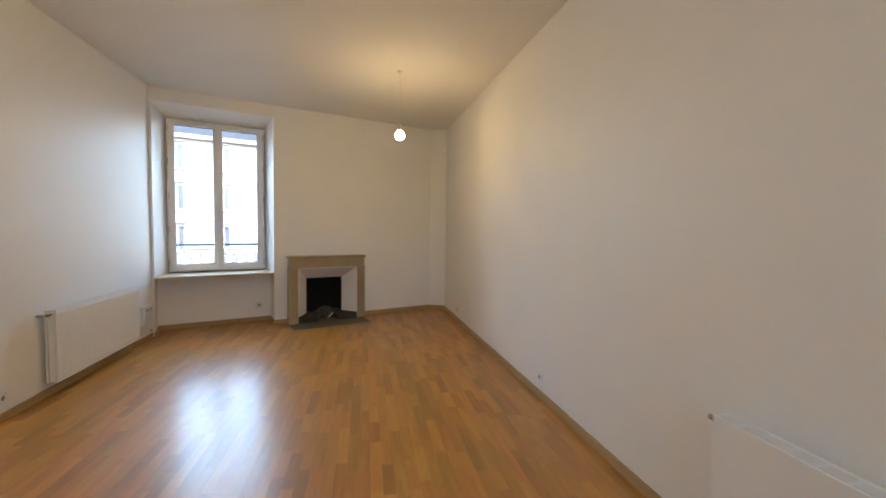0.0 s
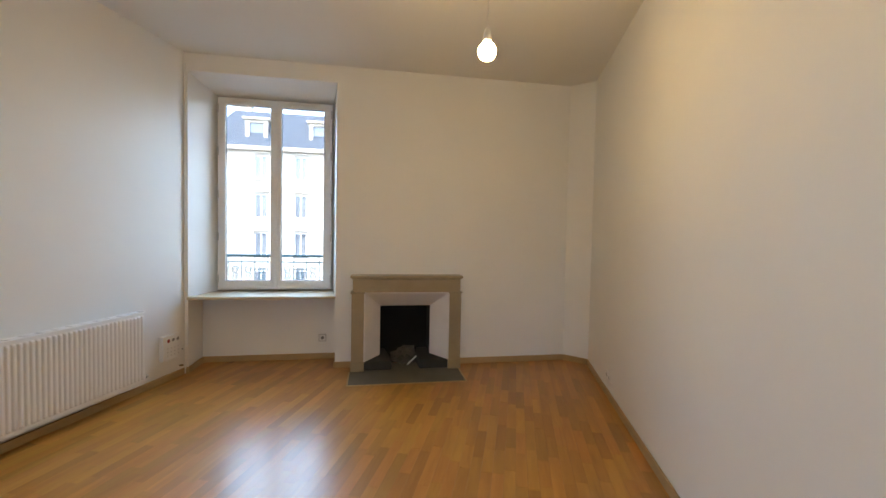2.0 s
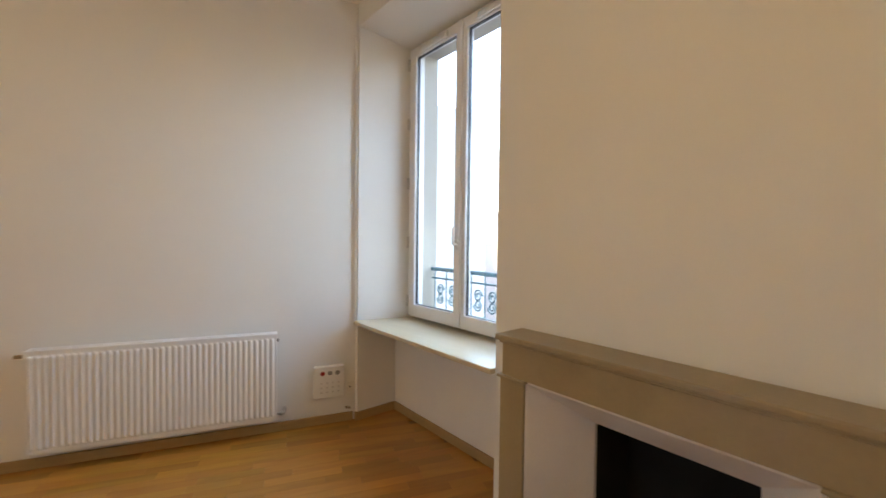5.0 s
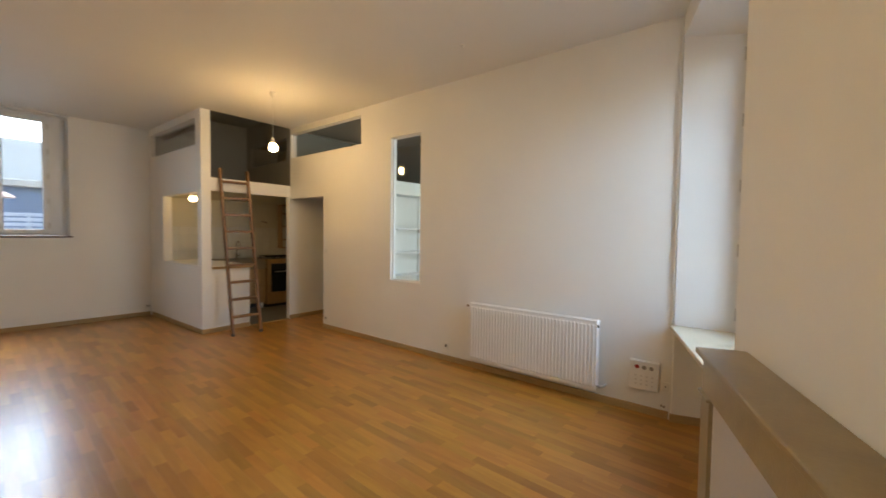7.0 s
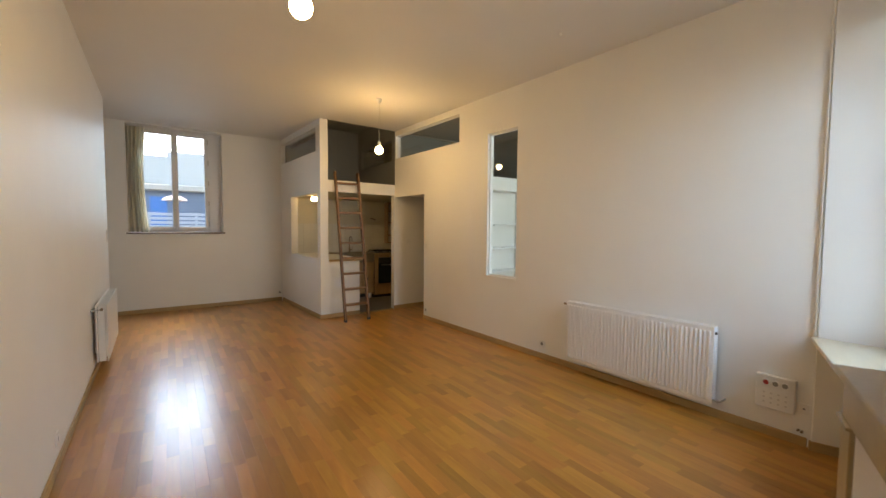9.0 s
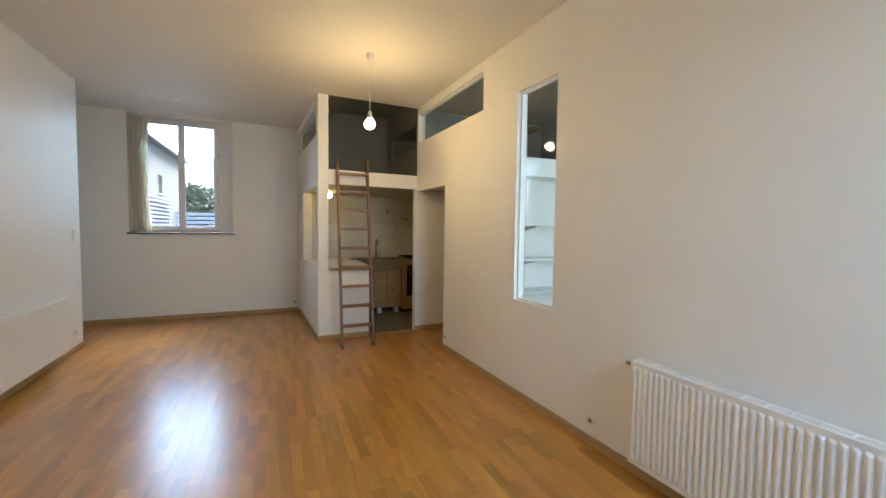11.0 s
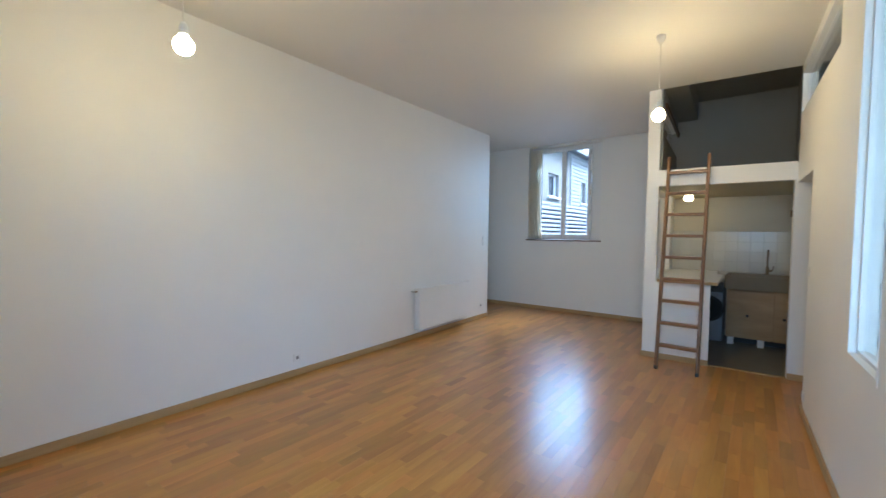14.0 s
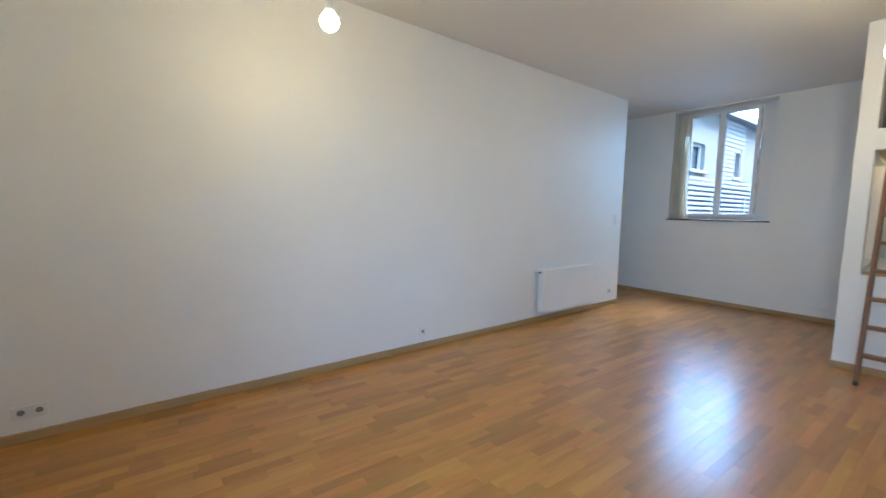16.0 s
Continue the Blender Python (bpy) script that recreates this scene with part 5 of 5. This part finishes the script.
# ---- court side ----
neighbour = thing("neighbour_house", pose(4.45, -29.0, -4.5), "pale court house with slatted lower wall and grey siding", "house")
bm = bmesh.new()
holes = [(18.75, 19.75, 7.5, 8.42), (15.55, 16.15, 7.45, 8.42), (12.1, 12.95, 7.45, 8.3)]
wall(bm, 8.4, 24.0, -0.3, 0.0, 0.0, 9.6, holes)
part("wall", bm, COURT, neighbour).matrix_local = pose(0, 0, 0, 0, 0, 90)
for x0, x1, z0, z1 in holes:
    bm = bmesh.new()
    wall(bm, x0 + 0.002, x1 - 0.002, -0.2, -0.14, z0 + 0.002, z1 - 0.002, [(x0 + 0.07, x1 - 0.07, z0 + 0.07, z1 - 0.07)])
    w = part("window", bm, PVC, neighbour)
    w.matrix_local = pose(0, 0, 0, 0, 0, 90)
    bm = bmesh.new()
    box(bm, x0 + 0.01, x1 - 0.01, -0.27, -0.25, z0 + 0.01, z1 - 0.01)
    part("pane", bm, PANE_SKY, w)
    bm = bmesh.new()
    box(bm, x0 - 0.1, x1 + 0.1, -0.02, 0.10, z0 - 0.09, z0 - 0.001, 0.01)
    part("sill", bm, PVC, w)
bm = bmesh.new()
vs = [bm.verts.new(p) for p in ((-0.35, 7.6, 9.55), (-0.35, 24.6, 9.55), (9.2, 24.6, 10.3), (9.2, 7.6, 10.3), (-0.35, 7.6, 9.72), (-0.35, 24.6, 9.72), (9.2, 24.6, 10.47), (9.2, 7.6, 10.47))]
for f in ((0, 1, 2, 3), (7, 6, 5, 4), (0, 4, 5, 1), (1, 5, 6, 2), (2, 6, 7, 3), (3, 7, 4, 0)):
    bm.faces.new([vs[i] for i in f])
bmesh.ops.recalc_face_normals(bm, faces=bm.faces)
part("roof", bm, GREYCASE, neighbour)
bm = bmesh.new()
box(bm, 0.3, 9.0, 8.4, 23.9, 0.0, 9.53)
part("body", bm, COURT, neighbour)
for k in range(19):
    z = 6.5 + k * 0.16
    bm = bmesh.new()
    if 7.25 < z < 8.45:
        box(bm, -0.045, -0.013, 15.2, 15.5, z, z + 0.115, 0.006)
        box(bm, -0.045, -0.013, 16.2, 17.5, z, z + 0.115, 0.006)
    else:
        box(bm, -0.045, -0.013, 15.2, 17.5, z, z + 0.115, 0.006)
    part("siding_board", bm, SIDING, neighbour)
for k in range(21):
    z = 3.95 + k * 0.155
    bm = bmesh.new()
    box(bm, -0.62, -0.58, 13.4, 22.5, z, z + 0.09, 0.008)
    part("slat", bm, SLATW, neighbour, "white horizontal slat")
for y in (13.6, 16.4, 19.2, 22.0):
    bm = bmesh.new()
    box(bm, -0.57, -0.50, y - 0.05, y + 0.05, 0.0, 6.6)
    part("post", bm, SLATW, neighbour)
# Sheet added behind the slats; its dark colour stands for shade in the gaps.
bm = bmesh.new()
box(bm, -0.50, -0.46, 13.4, 22.5, 3.8, 7.0)
part("backing", bm, GAPSHADE, neighbour, "added dark sheet for the shade between slats")
bm = bmesh.new()
wall(bm, 15.2, 17.5, 0.0, 0.012, 6.3, 9.5, [(15.55, 16.15, 7.45, 8.42)])
part("siding_backing", bm, SIDING, neighbour).matrix_local = pose(0, 0, 0, 0, 0, 90)
fence = thing("slat_fence", pose(-3.6, -15.5, -4.5), "white horizontal slat fence in the court", "fence")
for k in range(11):
    z = 4.55 + k * 0.19
    bm = bmesh.new()
    box(bm, 0.0, 7.3, -0.02, 0.02, z, z + 0.13, 0.006)
    part("slat", bm, SLATW, fence)
for x in (0.05, 1.8, 3.6, 5.4, 7.25):
    bm = bmesh.new()
    box(bm, x - 0.05, x + 0.05, -0.09, -0.021, 0.0, 6.6)
    part("post", bm, SLATW, fence)
shed = thing("court_building", pose(-8.0, -26.0, -4.5), "low blue-grey boarded court building with blue doors", "building")
bm = bmesh.new()
wall(bm, 0.0, 10.7, -4.0, 0.0, 0.0, 8.3)
part("wall", bm, BRICKY, shed)
bm = bmesh.new()
box(bm, -0.3, 10.8, -4.3, 0.5, 8.3, 8.7, 0.05)
part("roof", bm, FACADE, shed)
for x0, x1 in ((9.16, 10.1), (5.4, 6.8), (2.6, 3.6)):
    bm = bmesh.new()
    box(bm, x0, x1, 0.001, 0.09, 5.6, 7.9, 0.02)
    part("door", bm, BLUED, shed, "bright blue door")
bm = bmesh.new()
box(bm, 0.0, 10.7, 0.001, 6.0, 0.0, 5.5)
part("terrace", bm, FACADE, shed)
para = thing("parasol", pose(0.77, -21.6, 1.03), "pale pink parasol on the court terrace", "parasol")
bm = bmesh.new()
cyl(bm, (0, 0, 0), (0, 0, 2.2), 0.025, seg=10)
part("pole", bm, STEEL, para)
bm = bmesh.new()
lathe(bm, [(0.0, 2.25), (0.3, 2.18), (0.55, 2.05), (0.67, 1.92), (0.655, 1.915), (0.53, 2.02), (0.0, 2.2)], 12)
part("canopy", bm, AWNING, para)
far = thing("house", pose(-14.0, -46.0, 0, 0, 0, 0), "tall pale flat-roofed house beyond the court", "house")
bm = bmesh.new()
box(bm, 0.0, 20.0, -9.0, 0.0, -4.5, 8.9)
part("wall", bm, COURT, far)
bm = bmesh.new()
box(bm, 0.0, 15.1, -8.0, -0.6, 8.9, 9.6, 0.1)
part("roof", bm, COURT, far)
for c in range(6):
    bm = bmesh.new()
    box(bm, 1.5 + c * 3.1, 2.7 + c * 3.1, -0.05, 0.02, 4.0, 5.8)
    part("window", bm, PANE, far)
for i, (x, y) in enumerate(((5.2, -35.0), (6.7, -34.0), (4.2, -38.0), (7.9, -39.0))):
    tree(x, y, -4.5, 9.5, 2.6, 40 + i, "tall leafy tree behind the court", 420, 0.17)
# Unseen block, added to keep the sun off the neighbour house and court.
sun_block = thing("court_sun_block", pose(-4.6, -16.0, -4.5), "unseen rendered block added to shade the court", "building")
bm = bmesh.new()
wall(bm, 0.0, 3.0, -14.0, 13.7, 0.0, 16.0)
part("wall", bm, FACADE, sun_block)

# ---- tiles on the kitchen back wall ----
bm = bmesh.new()
box(bm, -3.40, -0.90, KB + 0.0002, KB + 0.002, 0.963, 1.567)
part("grout_bed", bm, GROUT, wall_kitchen)
me_tile = None
for i in range(16):
    for j in range(4):
        if me_tile is None:
            bm = bmesh.new()
            box(bm, -0.0735, 0.0735, 0.0, 0.006, -0.0735, 0.0735, 0.0025)
            me_tile = mesh_of("tile", bm, TILE)
        ob = new("tile", me_tile)
        ob.parent = wall_kitchen
        ob.location = (-0.99 - i * 0.15, KB + 0.0005, 1.04 + j * 0.15 - 0.0)

# ---- parquet: single staves where the walk passes, the rest joined ----
random.seed(11)
LENGTHS, WID, GAP = (0.28, 0.36, 0.44, 0.52), 0.0705, 0.0003
stave_mesh = {}
for L in LENGTHS:
    bm = bmesh.new()
    box(bm, -WID / 2 + GAP, WID / 2 - GAP, -L / 2 + GAP, L / 2 - GAP, -0.012, 0.0)
    stave_mesh[L] = mesh_of("stave", bm, PARQUET)


def inside(x, y):
    """Whether parquet lies here."""
    if -4.5 < x < -2.4:
        return 0.12 < y < 1.95 or (y > 1.95 and y < 5.915 + (x + 2.565) * 0.37 + (0.42 if x > -2.78 else 0.0))
    if x < -0.98:
        lo_ = 0.175 + (x + 2.36) * 0.06
    elif x < -0.80:
        lo_ = -1.85
    else:
        lo_ = -1.9
    if x < -0.9 and y < lo_ - 0.02:
        return False
    hi_ = A[1] + (x - A[0]) * 0.37 + (0.36 if x < -1.25 else 0.06)
    if x > 1.72:
        hi_ = min(hi_, -0.45)
    return x < 3.25 and lo_ - 0.15 < y < hi_


floor_ob = bpy.data.objects["floor"]
singles, vs, fs = 0, [], []
x = -4.5
while x < 3.3:
    y = -2.0 - random.uniform(0, 0.5)
    while y < 7.6:
        L = random.choice(LENGTHS)
        yc = y + L / 2
        if y > -2.18 and (inside(x, yc) or inside(x, yc - L * 0.4) or inside(x, yc + L * 0.4)):
            if singles < 300 and -1.75 < x < 1.5 and 3.0 < yc < 5.6:
                ob = new("stave", stave_mesh[L])
                ob.parent = floor_ob
                ob.location = (x, yc, 0)
                singles += 1
            else:
                x0, x1, y0, y1 = x - WID / 2 + GAP, x + WID / 2 - GAP, yc - L / 2 + GAP, yc + L / 2 - GAP
                k = len(vs)
                vs += [(x0, y0, -0.012), (x1, y0, -0.012), (x1, y1, -0.012), (x0, y1, -0.012), (x0, y0, 0), (x1, y0, 0), (x1, y1, 0), (x0, y1, 0)]
                fs += [(k + 4, k + 5, k + 6, k + 7), (k, k + 1, k + 5, k + 4), (k + 1, k + 2, k + 6, k + 5), (k + 2, k + 3, k + 7, k + 6), (k + 3, k, k + 4, k + 7)]
        y += L
    x += WID
me = bpy.data.meshes.new("parquet_staves")
me.from_pydata(vs, [], fs)
me.materials.append(PARQUET)
ob = new("parquet_staves", me)
ob.parent = floor_ob
tagged(ob, kind="stuff")
